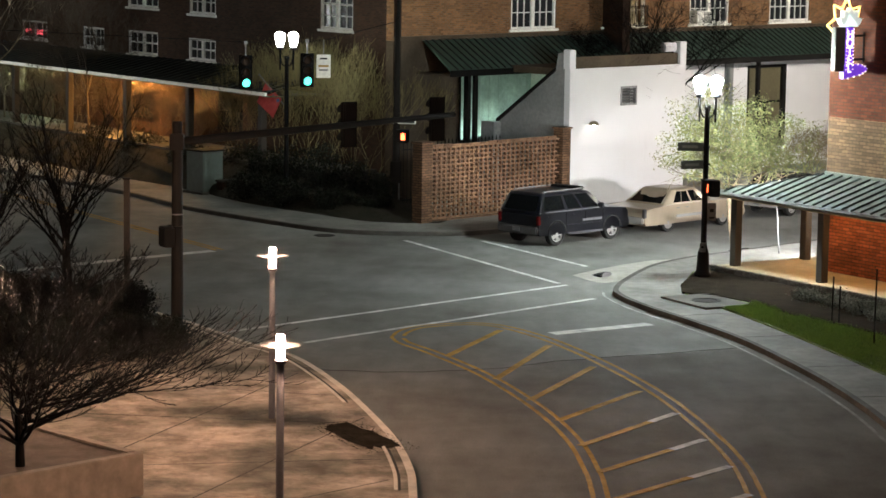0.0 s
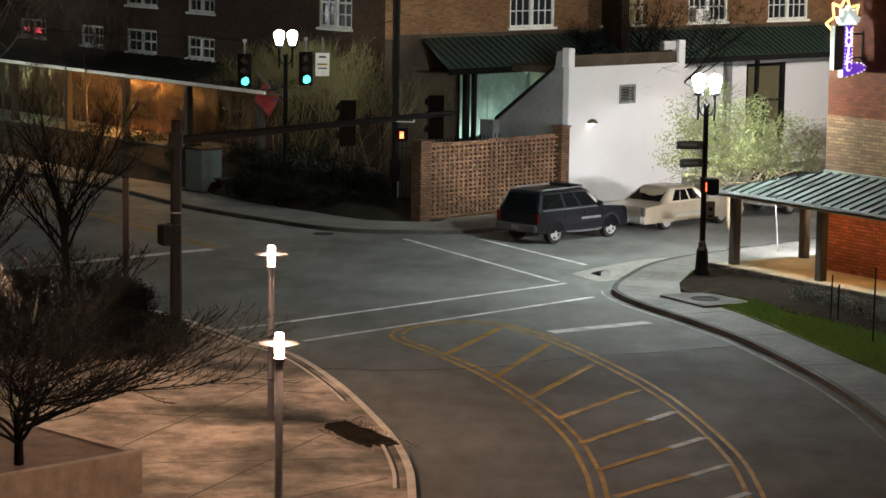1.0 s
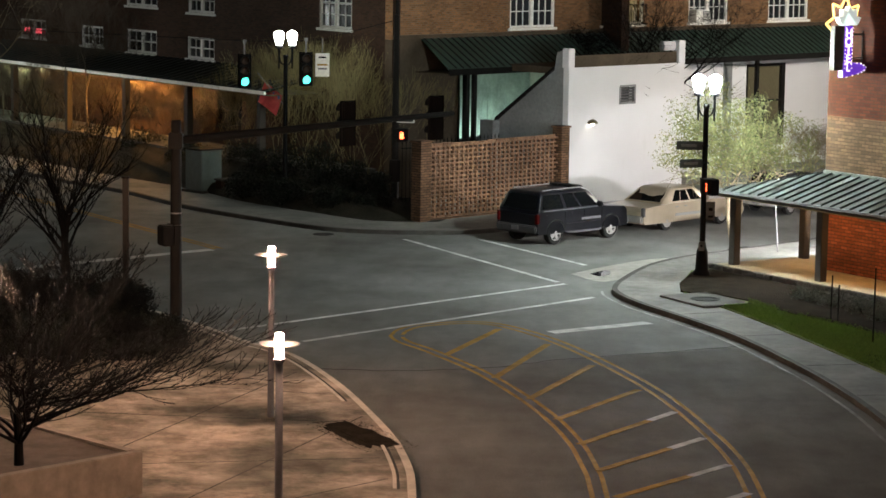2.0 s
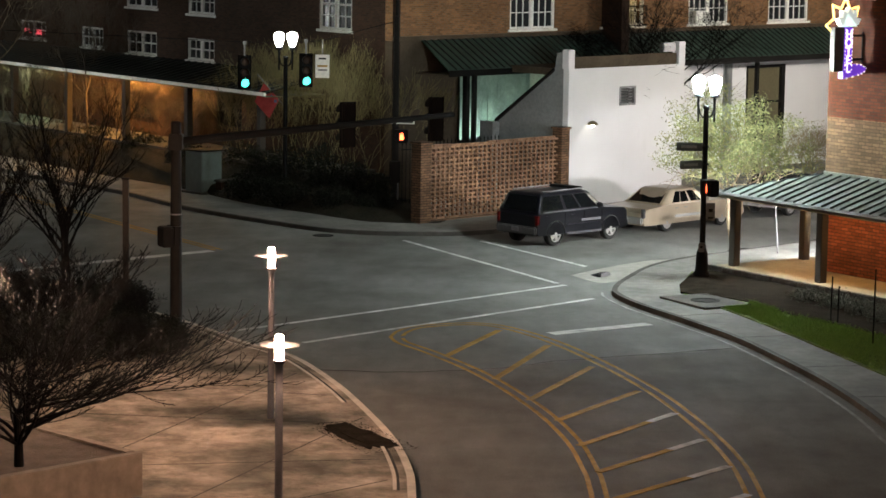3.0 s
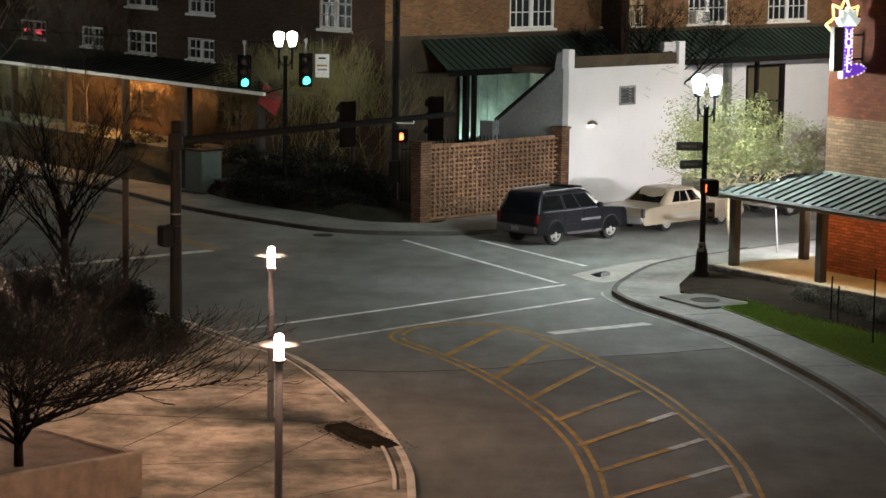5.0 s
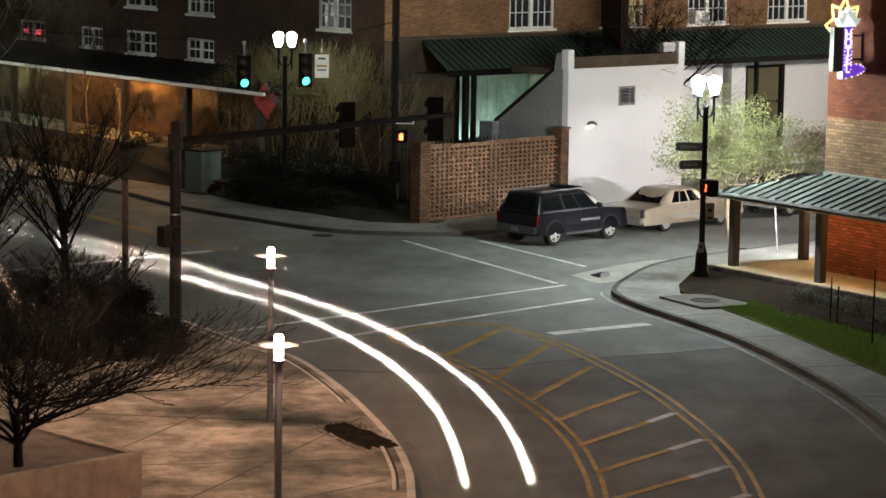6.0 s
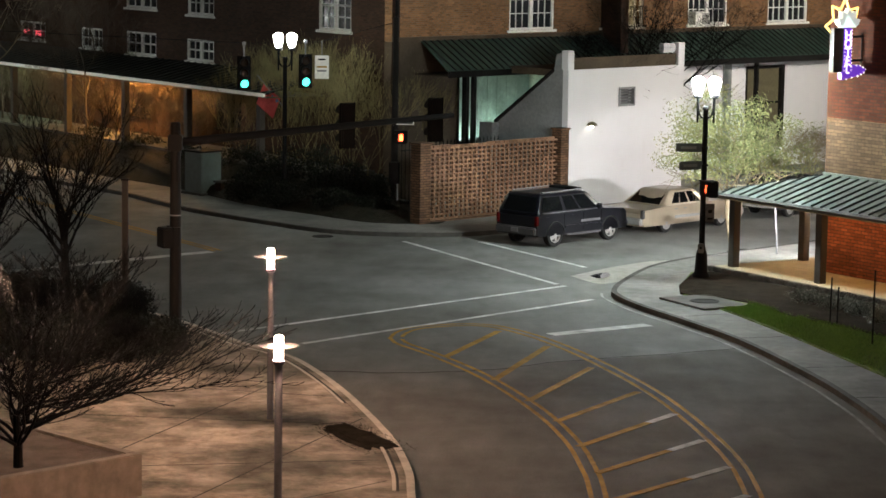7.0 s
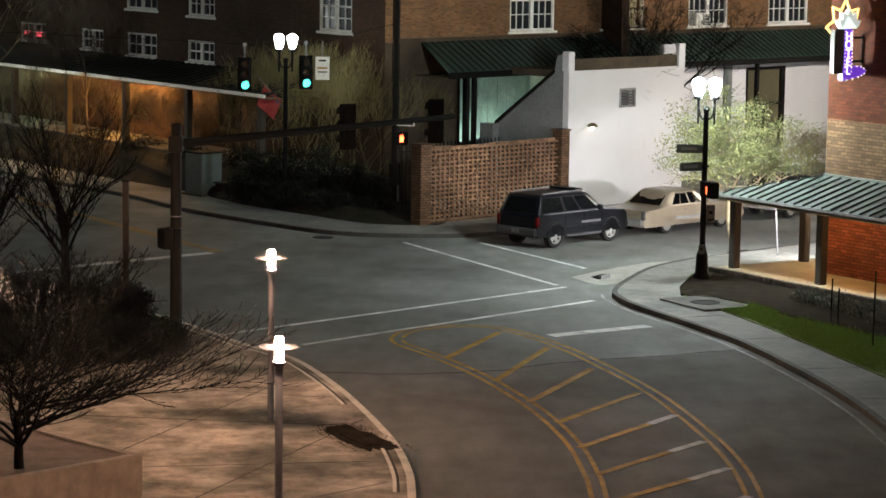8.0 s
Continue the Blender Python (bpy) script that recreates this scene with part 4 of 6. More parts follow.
RED_SYMBOL = glow("red_symbol", (1.0, 0.1, 0.03), 9)
walk_signal(LAMP_RIGHT @ pose(0.24, -0.05, 2.72, 0, 0, -62), "black pedestrian signal showing red on the lamp post", RED_SYMBOL)
part("arm", boxed(0.02, 0.1, -0.03, 0.03, 2.7, 2.76), BLACK_STEEL, lamp)
SIGN_BACK = worn("dark_sign_metal", (0.035, 0.04, 0.036), 0.8, 0.0, dark=0.8)
BAR = worn("grey_sign_bar", (0.1, 0.1, 0.09), 0.6)
BAR_PLATE = worn("dull_white_plate", (0.08, 0.08, 0.075), 0.6)
for k, z in enumerate((3.95, 3.43)):
    s = thing("street_sign", LAMP_RIGHT @ pose(0, 0, z, 0, 0, 8 + 25 * k), "dark green street-name blade fixed to the lamp post", "street sign", "street-name blades")
    part("blade", boxed(-0.86, -0.075, -0.012, 0.012, -0.13, 0.13, 0.005), SIGN_BACK, s)
    part("lettering", boxed(-0.72, -0.25, -0.018, -0.013, -0.04, 0.04), BAR, s)
    part("clamp", boxed(-0.1, 0.09, -0.09, 0.09, -0.03, 0.03), BLACK_STEEL, s)
s = thing("push_button_sign", LAMP_RIGHT @ pose(0.11, -0.1, 2.0, 0, 0, 10), "small white arrow sign on the lamp post", "sign")
part("plate", boxed(-0.02, 0.24, -0.02, 0.0, -0.26, 0.28, 0.005), BAR_PLATE, s)
part("arrow", boxed(0.03, 0.19, -0.026, -0.021, -0.2, -0.14), BLACK_STEEL, s)
part("lettering", boxed(0.05, 0.17, -0.026, -0.021, 0.0, 0.1), BLACK_STEEL, s)
s = thing("push_button", LAMP_RIGHT @ pose(-0.02, -0.13, 0.93), "small pale push-button box on the lamp post", "push button")
part("box", boxed(-0.09, 0.09, -0.06, 0.06, -0.14, 0.14, 0.015), BAR_PLATE, s)
part("button", lathe(bmesh.new(), [(0.04, 0), (0.04, 0.02), (0.02, 0.03)], 12), BLACK_STEEL, s, m=pose(0, -0.06, 0.02, 90, 0, 0))


POST_STEEL = worn("dark_grey_steel", (0.075, 0.068, 0.075), 0.7, 0.0, 2, 20, 0.7, 0.1)


def post_lamp(m, label, lantern=None):
    o = thing("post_lamp", m, label, "post lamp", "slim plaza lamps")
    bm = bmesh.new()
    lathe(bm, [(0.15, 0), (0.15, 0.03), (0.07, 0.06), (0.065, 3.3)], 16)
    part("pole", bm, POST_STEEL, o, smooth=True)
    part("collar", lathe(bmesh.new(), [(0.08, 3.3), (0.105, 3.34), (0.1, 3.37)], 16), POST_STEEL, o)
    part("lower_glass", lathe(bmesh.new(), [(0.055, 3.375), (0.068, 3.42), (0.068, 3.54), (0.055, 3.6)], 18), lantern or POST_GLOW, o, "glowing warm glass lantern", smooth=True)
    part("disc", lathe(bmesh.new(), [(0.08, 3.6), (0.34, 3.612), (0.34, 3.622), (0.08, 3.636)], 28), BLACK_STEEL, o, "pale round reflector disc")
    part("upper_glass", lathe(bmesh.new(), [(0.065, 3.636), (0.068, 3.66), (0.068, 3.77), (0.05, 3.79)], 18), lantern or POST_GLOW, o, "glowing warm glass lantern")
    return o


POST_GLOW = glow("post_lamp_glow", (1.0, 0.63, 0.42), 2450)
post_lamp(pose(-3.63, 50.81, 0.0), "slim grey plaza post lamp with glowing disc head")
post_lamp(pose(-2.72, 40.04, 0.0), "slim grey plaza post lamp with glowing disc head")
post_lamp(pose(-9.15, 47.8, 0.13), "slim grey plaza post lamp with glowing disc head", glow("bright_post_lamp_glow", (1.0, 0.66, 0.45), 4000))


def signal_head(parent_m, lit=None, label="black three-lamp traffic signal"):
    """Three-section traffic signal facing -y; origin at its middle."""
    o = thing("traffic_signal", parent_m, label, "traffic signal", "traffic signals")
    part("housing", boxed(-0.19, 0.19, -0.1, 0.12, -0.58, 0.58, 0.03), BLACK_STEEL, o)
    part("back_board", boxed(-0.24, 0.24, 0.0, 0.02, -0.6, 0.6), BLACK_STEEL, o)
    for k, z in enumerate((0.37, 0.0, -0.37)):
        bm = bmesh.new()
        n = 12
        for i in range(n):
            a0, a1 = radians(-20 + 220 * i / n), radians(-20 + 220 * (i + 1) / n)
            q = [bm.verts.new((r * math.cos(a), y, z + r * math.sin(a))) for a in (a0, a1) for r, y in ((0.16, -0.1), (0.16, -0.34), (0.15, -0.34), (0.15, -0.1))]
            for f in ((0, 1, 5, 4), (1, 2, 6, 5), (2, 3, 7, 6), (3, 0, 4, 7)):
                bm.faces.new([q[j] for j in f])
        part("visor", bm, BLACK_STEEL, o)
        bm = bmesh.new()
        lathe(bm, [(0.145, 0.0), (0.14, 0.02), (0.08, 0.045), (0.02, 0.05)], 16)
        part("lens", bm, lit if (k == 2 and lit) else LENS_OFF, o, "glowing green lens" if (k == 2 and lit) else "", m=pose(0, -0.1, z, 90, 0, 0))
    return o


LENS_OFF = Mat("dark_lens", (0.03, 0.02, 0.015), 0.25).mat
GREEN_LENS = glow("green_lens", (0.06, 0.85, 0.62), 4)
mast = thing("signal_mast", pose(-6.58, 59.23, 0.13), "dark bronze signal mast with long level arm", "signal mast")
part("pole", lathe(bmesh.new(), [(0.3, 0), (0.3, 0.1), (0.25, 0.16), (0.2, 0.42), (0.155, 0.62), (0.125, 5.55), (0.1, 5.6)], 16), DARK_STEEL, mast, smooth=True)
bm = bmesh.new()
tube(bm, Vector((0.1, 0.1, 5.1)), Vector((0, 0, 5.33)) + UVEC * 9.6, 0.11, 0.07, 12)
part("arm", bm, DARK_STEEL, mast)
part("flange", boxed(-0.17, 0.17, -0.17, 0.17, 4.9, 5.3, 0.02), DARK_STEEL, mast)
for z in (2.4, 2.58, 2.9, 3.0, 3.3):
    part("strap", lathe(bmesh.new(), [(0.139, z), (0.141, z + 0.02), (0.139, z + 0.035)], 16), GREY_STEEL, mast)
part("hand_hole_cover", boxed(-0.06, 0.06, -0.16, -0.14, 0.5, 0.8, 0.01), DARK_STEEL, mast)
for d in (5.85, 9.1):
    signal_head(pose(-6.58, 59.23, 5.32) @ Matrix.Translation(UVEC * d + Vector((-0.12, 0.12, 0))) @ pose(0, 0, 0.03, 0, 0, -148 if d < 7 else -150), None, "black traffic signal seen from behind on the mast arm")
walk_signal(pose(-6.82, 59.12, 2.9, 0, 0, 120), "black pedestrian signal box strapped to the signal mast", LENS_OFF)

span = thing("span_pole", pose(-1.84, 89.3, 0.13), "tall dark signal pole on the far corner", "signal pole")
part("pole", lathe(bmesh.new(), [(0.22, 0), (0.22, 0.05), (0.14, 0.1), (0.1, 7.0), (0.05, 7.08)], 14), DARK_STEEL, span, smooth=True)
walk_signal(pose(-1.6, 89.1, 2.8, 0, 0, 0), "black pedestrian signal showing red on the corner pole", RED_SYMBOL)
ctrl = thing("signal_control_box", pose(-1.84, 89.1, 0.13), "dark steel control box strapped to the corner pole", "control box")
part("box", boxed(-0.2, 0.2, -0.2, 0.06, 0.95, 1.75, 0.02), DARK_STEEL, ctrl)
part("door", boxed(-0.17, 0.17, -0.215, -0.2, 1.0, 1.7, 0.005), DARK_STEEL, ctrl)
part("conduit", tube(bmesh.new(), (0.12, -0.05, 0.0), (0.12, -0.05, 0.95), 0.03, seg=8), GREY_STEEL, ctrl, "grey steel conduit")
s = thing("street_sign", pose(-1.55, 89.15, 3.33, 0, 0, -12), "white-edged street-name blade on the corner pole", "street sign", "street-name blades")
part("blade", boxed(-0.42, 0.42, -0.012, 0.012, -0.08, 0.08), WINDOW_PAINT, s)
part("face", boxed(-0.38, 0.38, -0.018, -0.0125, -0.05, 0.05), SIGN_BACK, s)
GREENS = ((-7.13, 86.0, 5.26), (-4.96, 86.0, 5.36))
wire = thing("span_wire", pose(0, 0, 0), "thin dark span wire between the signal poles", "wire")
bm = bmesh.new()
ends = [Vector((-1.84, 89.3, 7.0)), Vector((-4.4, 86.05, 6.42)), Vector((-4.96, 86.0, 6.36)), Vector((-7.13, 86.0, 6.32)), Vector((-16, 86.5, 6.6)), Vector((-34, 88.5, 7.4))]
for p, q in zip(ends, ends[1:]):
    tube(bm, p, q, 0.012, seg=5)
part("cable", bm, BLACK_STEEL, wire)
far_pole = thing("span_pole", pose(-34, 88.5, 0.0), "tall dark signal pole beyond the main street", "signal pole")
part("pole", lathe(bmesh.new(), [(0.2, 0), (0.14, 0.1), (0.1, 7.5), (0.05, 7.55)], 12), DARK_STEEL, far_pole)
for k, p in enumerate(GREENS):
    o = signal_head(pose(*p, 0, 0, 12), GREEN_LENS, "black traffic signal glowing green on the span wire")
    part("hanger", boxed(-0.025, 0.025, -0.02, 0.02, 0.58, 1.0), GREY_STEEL, o)
    part("clamp", boxed(-0.06, 0.06, -0.05, 0.05, 0.98, 1.1, 0.01), GREY_STEEL, o)
s = thing("lane_sign", pose(-4.38, 86.0, 5.5, 0, 0, 5), "white regulatory sign hung from the span wire", "sign")
part("plate", boxed(-0.25, 0.25, -0.012, 0.012, -0.4, 0.42, 0.01), WINDOW_PAINT, s)
part("hanger", boxed(-0.02, 0.02, -0.02, 0.02, 0.42, 0.95), GREY_STEEL, s)
for z, w, mt in ((0.28, 0.13, BLACK_STEEL), (0.02, 0.18, YELLOW_PAINT), (-0.12, 0.16, GREY_STEEL)):
    part("lettering", boxed(-w, w, -0.018, -0.0125, z - 0.03, z + 0.03), mt, s)

post = thing("sign_post", pose(-8.18, 62.0, 0.13), "weathered timber sign post on the plaza", "sign post")
part("pole", boxed(-0.075, 0.075, -0.075, 0.075, 0, 3.85, 0.01), worn("grey_timber", (0.045, 0.038, 0.034), 0.85, small=14), post)
part("cap", boxed(-0.1, 0.1, -0.1, 0.1, 3.85, 3.9, 0.01), DARK_STEEL, post)
post = thing("parking_sign_post", BASE @ pose(3.7, -12.9, 0.13), "thin leaning galvanised sign post by the kerb", "sign post")
part("pole", tube(bmesh.new(), (0, 0, 0), (-0.16, 0.1, 2.3), 0.028, seg=8), GREY_STEEL, post)
part("plate", boxed(-0.32, 0.02, 0.06, 0.075, 1.95, 2.4), WINDOW_PAINT, post)

cab = thing("utility_cabinet", pose(-9.3, 93.3, 0.13, 0, 0, 45), "grey-green steel utility cabinet on a pad", "utility cabinet")
part("pad", boxed(-0.62, 0.62, -0.62, 0.62, 0, 0.08, 0.01), KERB, cab)
part("body", boxed(-0.5, 0.5, -0.5, 0.5, 0.08, 1.62, 0.02), worn("green_grey_cabinet", (0.1, 0.125, 0.115), 0.5, small=6, dark=0.6), cab)
part("lid", boxed(-0.54, 0.54, -0.54, 0.54, 1.62, 1.68, 0.015), DARK_STEEL, cab)
part("door", boxed(-0.44, 0.44, -0.515, -0.5, 0.14, 1.55, 0.005), worn("green_grey_door", (0.11, 0.14, 0.13), 0.5, small=6, dark=0.6), cab)
low = thing("planter_wall", pose(-7.6, 93.0, 0.12, 0, 0, 38), "low dark brick planter wall with pale coping", "wall")
part("wall", boxed(-1.3, 1.3, -0.2, 0.2, 0, 0.55), BRICK_WING, low)
part("coping", boxed(-1.36, 1.36, -0.25, 0.25, 0.55, 0.62, 0.01), KERB, low)

PLANTER_CONCRETE = make_concrete("planter_concrete", (0.3, 0.25, 0.21), 0.5)
planter = thing("concrete_planter", pose(-5.46, 43.69, 0.13, 0, 0, 45), "square board-marked concrete planter on the plaza", "planter")
for x0, x1, y0, y1 in ((-5, 0, -0.0, 0.22), (-0.22, 0, 0.22, 4.2), (-5, 0, 4.2, 4.42), (-5, -4.78, 0.22, 4.2)):
    part("side", boxed(x0, x1, y0, y1, 0, 0.8, 0.02), PLANTER_CONCRETE, planter)
part("soil", boxed(-4.8, -0.2, 0.2, 4.2, 0.3, 0.76), worn("dry_mulch", (0.13, 0.1, 0.08), 0.95, big=2, small=20, bump=0.8, depth=0.03), planter)
for x, y, h in ((10.94, 60.9, 1.95), (10.4, 64.3, 1.25), (10.58, 64.25, 1.0), (12.6, 66.0, 1.4)):
    o = thing("garden_stake", pose(x, y, 0.16), "thin dark iron stake in the lawn", "stake", "lawn stakes")
    part("rod", tube(bmesh.new(), (0, 0, 0), (0.01, 0, h), 0.022, seg=7), BLACK_STEEL, o)

# flag on a slanting pole beside the far lamp
FLAG_RED = worn("flag_cloth", (0.42, 0.07, 0.07), 0.85, dark=0.7)
FLAG_BLUE = worn("flag_blue", (0.1, 0.12, 0.25), 0.85)
flag_pole = thing("flag_pole", pose(-6.2, 93.2, 0.4), "slanting pale flag pole on the far lamp", "flag pole")
part("pole", tube(bmesh.new(), (0.1, 0.0, 3.0), (-1.02, -0.1, 4.35), 0.02, seg=8), GREY_STEEL, flag_pole)
part("bracket", tube(bmesh.new(), (0.02, 0.3, 3.02), (0.1, 0.0, 3.0), 0.03, seg=8), DARK_STEEL, flag_pole)
flag = thing("flag", pose(-6.95, 93.08, 4.43), "drooping red striped flag with a blue corner", "flag")
bm = bmesh.new()
grid = []
for i in range(9):
    row = []
    for j in range(9):
        u, v = i / 8, j / 8
        row.append(bm.verts.new((0.62 * u - 0.55 * v * 0.6, 0.06 * math.sin(6 * u + 4 * v) + 0.02, -0.62 * u - 0.75 * v)))
    grid.append(row)
for i in range(8):
    for j in range(8):
        f = bm.faces.new((grid[i][j], grid[i + 1][j], grid[i + 1][j + 1], grid[i][j + 1]))
bmesh.ops.solidify(bm, geom=bm.faces[:], thickness=0.008)
part("cloth", bm, FLAG_RED, flag)
bm = bmesh.new()
for k in range(3):
    box(bm, 0.1 + 0.16 * k, 0.2 + 0.16 * k, -0.03, 0.0, -0.42 - 0.16 * k, -0.3 - 0.16 * k)
part("canton", bm, FLAG_BLUE, flag)

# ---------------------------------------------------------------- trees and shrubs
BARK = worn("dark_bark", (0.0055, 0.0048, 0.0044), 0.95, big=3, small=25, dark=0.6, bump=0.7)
PALE_BARK = worn("pale_bark", (0.22, 0.18, 0.12), 0.9, big=3, small=25, dark=0.6, bump=0.5)
TWIG = worn("grey_brown_twig", (0.075, 0.06, 0.045), 0.9, big=3, small=25, dark=0.6)
REED = worn("dry_twig", (0.22, 0.19, 0.095), 0.9, big=3, small=25, dark=0.6)


def leaf_material(name, color):
    m = Mat(name, color, 0.55)
    m.vary(m.island(), 0.0, 1.0, (0.5, 0.55, 0.5), (1.25, 1.2, 1.0))
    m.b.inputs["Specular IOR Level"].default_value = 0.15
    return m.mat


LEAF = leaf_material("fresh_leaf", (0.235, 0.245, 0.125))
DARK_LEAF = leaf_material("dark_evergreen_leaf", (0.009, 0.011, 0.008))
HEDGE_LEAF = leaf_material("grey_green_leaf", (0.1, 0.115, 0.11))
GRASS = leaf_material("grass_blade", (0.19, 0.31, 0.1))


def rod(verts, faces, p, q, r0, r1, seg):
    """Tapered tube appended to plain lists."""
    d = q - p
    if d.length < 1e-5:
        return
    d.normalize()
    x = d.orthogonal().normalized()
    y = d.cross(x)
    n = len(verts)
    for c, r in ((p, r0), (q, r1)):
        for k in range(seg):
            a = k * math.tau / seg
            verts.append(c + (x * math.cos(a) + y * math.sin(a)) * r)
    for k in range(seg):
        faces.append((n + k, n + (k + 1) % seg, n + seg + (k + 1) % seg, n + seg + k))


def grow(rng, verts, faces, tips, p, d, length, r, level, last, spread, lift, kids):
    steps = 4 if level < 2 else 3
    seg = (8, 6, 4, 3, 3, 3)[level]
    for s in range(steps):
        d = (d + Vector((rng.gauss(0, 1), rng.gauss(0, 1), rng.gauss(0, 1))) * 0.13 + Vector((0, 0, lift * 0.12))).normalized()
        q = p + d * length / steps
        r1 = r * (0.86 if level else 0.9)
        rod(verts, faces, p, q, r, r1, seg)
        p, r = q, r1
        if level < last and (s > 0 or level == 0):
            for _ in range(kids if s == steps - 1 else max(1, kids - 2)):
                side = Vector((rng.gauss(0, 1), rng.gauss(0, 1), rng.gauss(0, 0.6))).normalized()
                grow(rng, verts, faces, tips, p, (d * (1 - spread) + side * spread + Vector((0, 0, lift * 0.25))).normalized(), length * rng.uniform(0.5, 0.78), max(r * 0.62, 0.0055), level + 1, last, spread, lift, kids)
    if level == last:
        tips.append(p)


def raw(name, verts, faces, mat, parent, label="", kind="", m=None):
    me = bpy.data.meshes.new(name)
    me.from_pydata([tuple(v) for v in verts], [], faces)
    me.materials.append(mat)
    ob = new(name, me)
    if parent is not None:
        ob.parent = parent
    if m is not None:
        ob.matrix_basis = m
    if label:
        ob["label"] = label
    if kind:
        ob["kind"] = kind
    return ob


def bare_tree(m, height, seed, label, spread=0.55, lift=0.5, kids=4, last=4, mat=None, trunk=0.3, name="bare_tree", lean=(0, 0), radius=0.09, stems=1):
    rng = random.Random(seed)
    o = thing(name, m, label, "tree" if name == "bare_tree" else "shrub")
    tips = []
    tv, tf, cv, cf = [], [], [], []
    for s in range(stems):
        a = s * math.tau / max(stems, 1) + rng.random()
        p = Vector((0.12 * math.cos(a), 0.12 * math.sin(a), -0.1)) if stems > 1 else Vector((0, 0, -0.1))
        d = Vector((lean[0] + (0.35 * math.cos(a) if stems > 1 else 0), lean[1] + (0.35 * math.sin(a) if stems > 1 else 0), 1)).normalized()
        r = radius
        for k in range(3):
            q = p + d * (height * trunk / 3)
            rod(tv, tf, p, q, r, r * 0.92, 9)
            p, r = q, r * 0.92
            d = (d + Vector((rng.gauss(0, 0.07), rng.gauss(0, 0.07), 0))).normalized()
        for k in range(kids + 1 if stems == 1 else 2):
            b = k * math.tau / (kids + 1) + rng.random()
            side = Vector((math.cos(b), math.sin(b), rng.uniform(0.1, 0.9))).normalized()
            grow(rng, cv, cf, tips, p - d * rng.uniform(0, 0.12), (d * (1 - spread) + side * spread).normalized(), height * 0.34, r * 0.7, 1, last, spread, lift, kids)
    raw("trunk" if stems == 1 else "stem", tv, tf, mat or BARK, o, kind="" if stems == 1 else "stuff")
    raw("crown", cv, cf, mat or BARK, o, kind="stuff")
    return o, tips


def leaves(rng, centres, per, size, radius, verts, faces):
    for c in centres:
        for _ in range(per):
            p = c + Vector((rng.gauss(0, 1), rng.gauss(0, 1), rng.gauss(0, 0.8))) * radius
            n = Vector((rng.gauss(0, 1), rng.gauss(0, 1), rng.gauss(0.5, 1))).normalized()
            x = n.orthogonal().normalized()
            x = (Matrix.Rotation(rng.random() * math.tau, 3, n) @ x) * size * rng.uniform(0.6, 1.3)
            y = n.cross(x) * 0.42
            k = len(verts)
            verts += [p - x, p - n * size * 0.12 + y, p + x, p - n * size * 0.12 - y, p + n * size * 0.1]
            faces += [(k, k + 1, k + 4), (k + 1, k + 2, k + 4), (k + 2, k + 3, k + 4), (k + 3, k, k + 4)]


# planter tree and plaza trees, dark against the lit paving
def bough_tree(m, seed, label, boughs, reach, rise, trunk_h, radius, toward=0.0, fan=3.1, low=0.1, high=1.0, twig=0.9):
    """Bare tree with long arching boughs that carry alternating twigs."""
    rng = random.Random(seed)
    o = thing("bare_tree", m, label, "tree")
    tv, tf, cv, cf = [], [], [], []
    p, d, r = Vector((0, 0, -0.1)), Vector((0.03, 0, 1)).normalized(), radius
    knots = []
    for k in range(6):
        q = p + d * trunk_h / 6
        rod(tv, tf, p, q, r, r * 0.93, 10)
        p, r = q, r * 0.93
        d = (d + Vector((rng.gauss(0, 0.05), rng.gauss(0, 0.05), 0))).normalized()
        if k > 1:
            knots.append((p.copy(), r))

    def shoot(p, d, length, r, level, bend):
        n = (12, 7, 4)[level]
        side = 1 if rng.random() < 0.5 else -1
        for k in range(n):
            d = (d + Vector((rng.gauss(0, 0.07), rng.gauss(0, 0.07), rng.gauss(0, 0.05) + bend))).normalized()
            q = p + d * length / n
            r1 = max(r * 0.88, 0.006)
            rod(cv, cf, p, q, r, r1, (6, 4, 3)[level])
            p, r = q, r1
            if level < 2 and k > (1 if level == 0 else 0):
                for _ in range(2 if level == 0 else 1):
                    side = -side
                    s = Vector((-d.y, d.x, 0)) * side + Vector((0, 0, rng.uniform(-0.2, 0.7)))
                    shoot(p, (d * rng.uniform(0.7, 1.2) + s.normalized() * rng.uniform(0.5, 0.9)).normalized(), length * twig * rng.uniform(0.22, 0.42) * (1.15 - 0.5 * k / n), max(r * 0.5, 0.008), level + 1, 0.03)

    for k in range(boughs):
        a = toward + fan * ((k + rng.uniform(-0.3, 0.3)) / max(boughs - 1, 1) - 0.5) * 2
        e = rng.uniform(low, high)
        c, rr = knots[rng.randrange(len(knots))]
        shoot(c, Vector((math.cos(a), math.sin(a), e)).normalized(), reach * rng.uniform(0.7, 1.1) * (1.0 if e < 0.6 else 0.85), rr * 0.5, 0, rise)
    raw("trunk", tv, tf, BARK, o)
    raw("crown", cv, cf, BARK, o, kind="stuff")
    return o


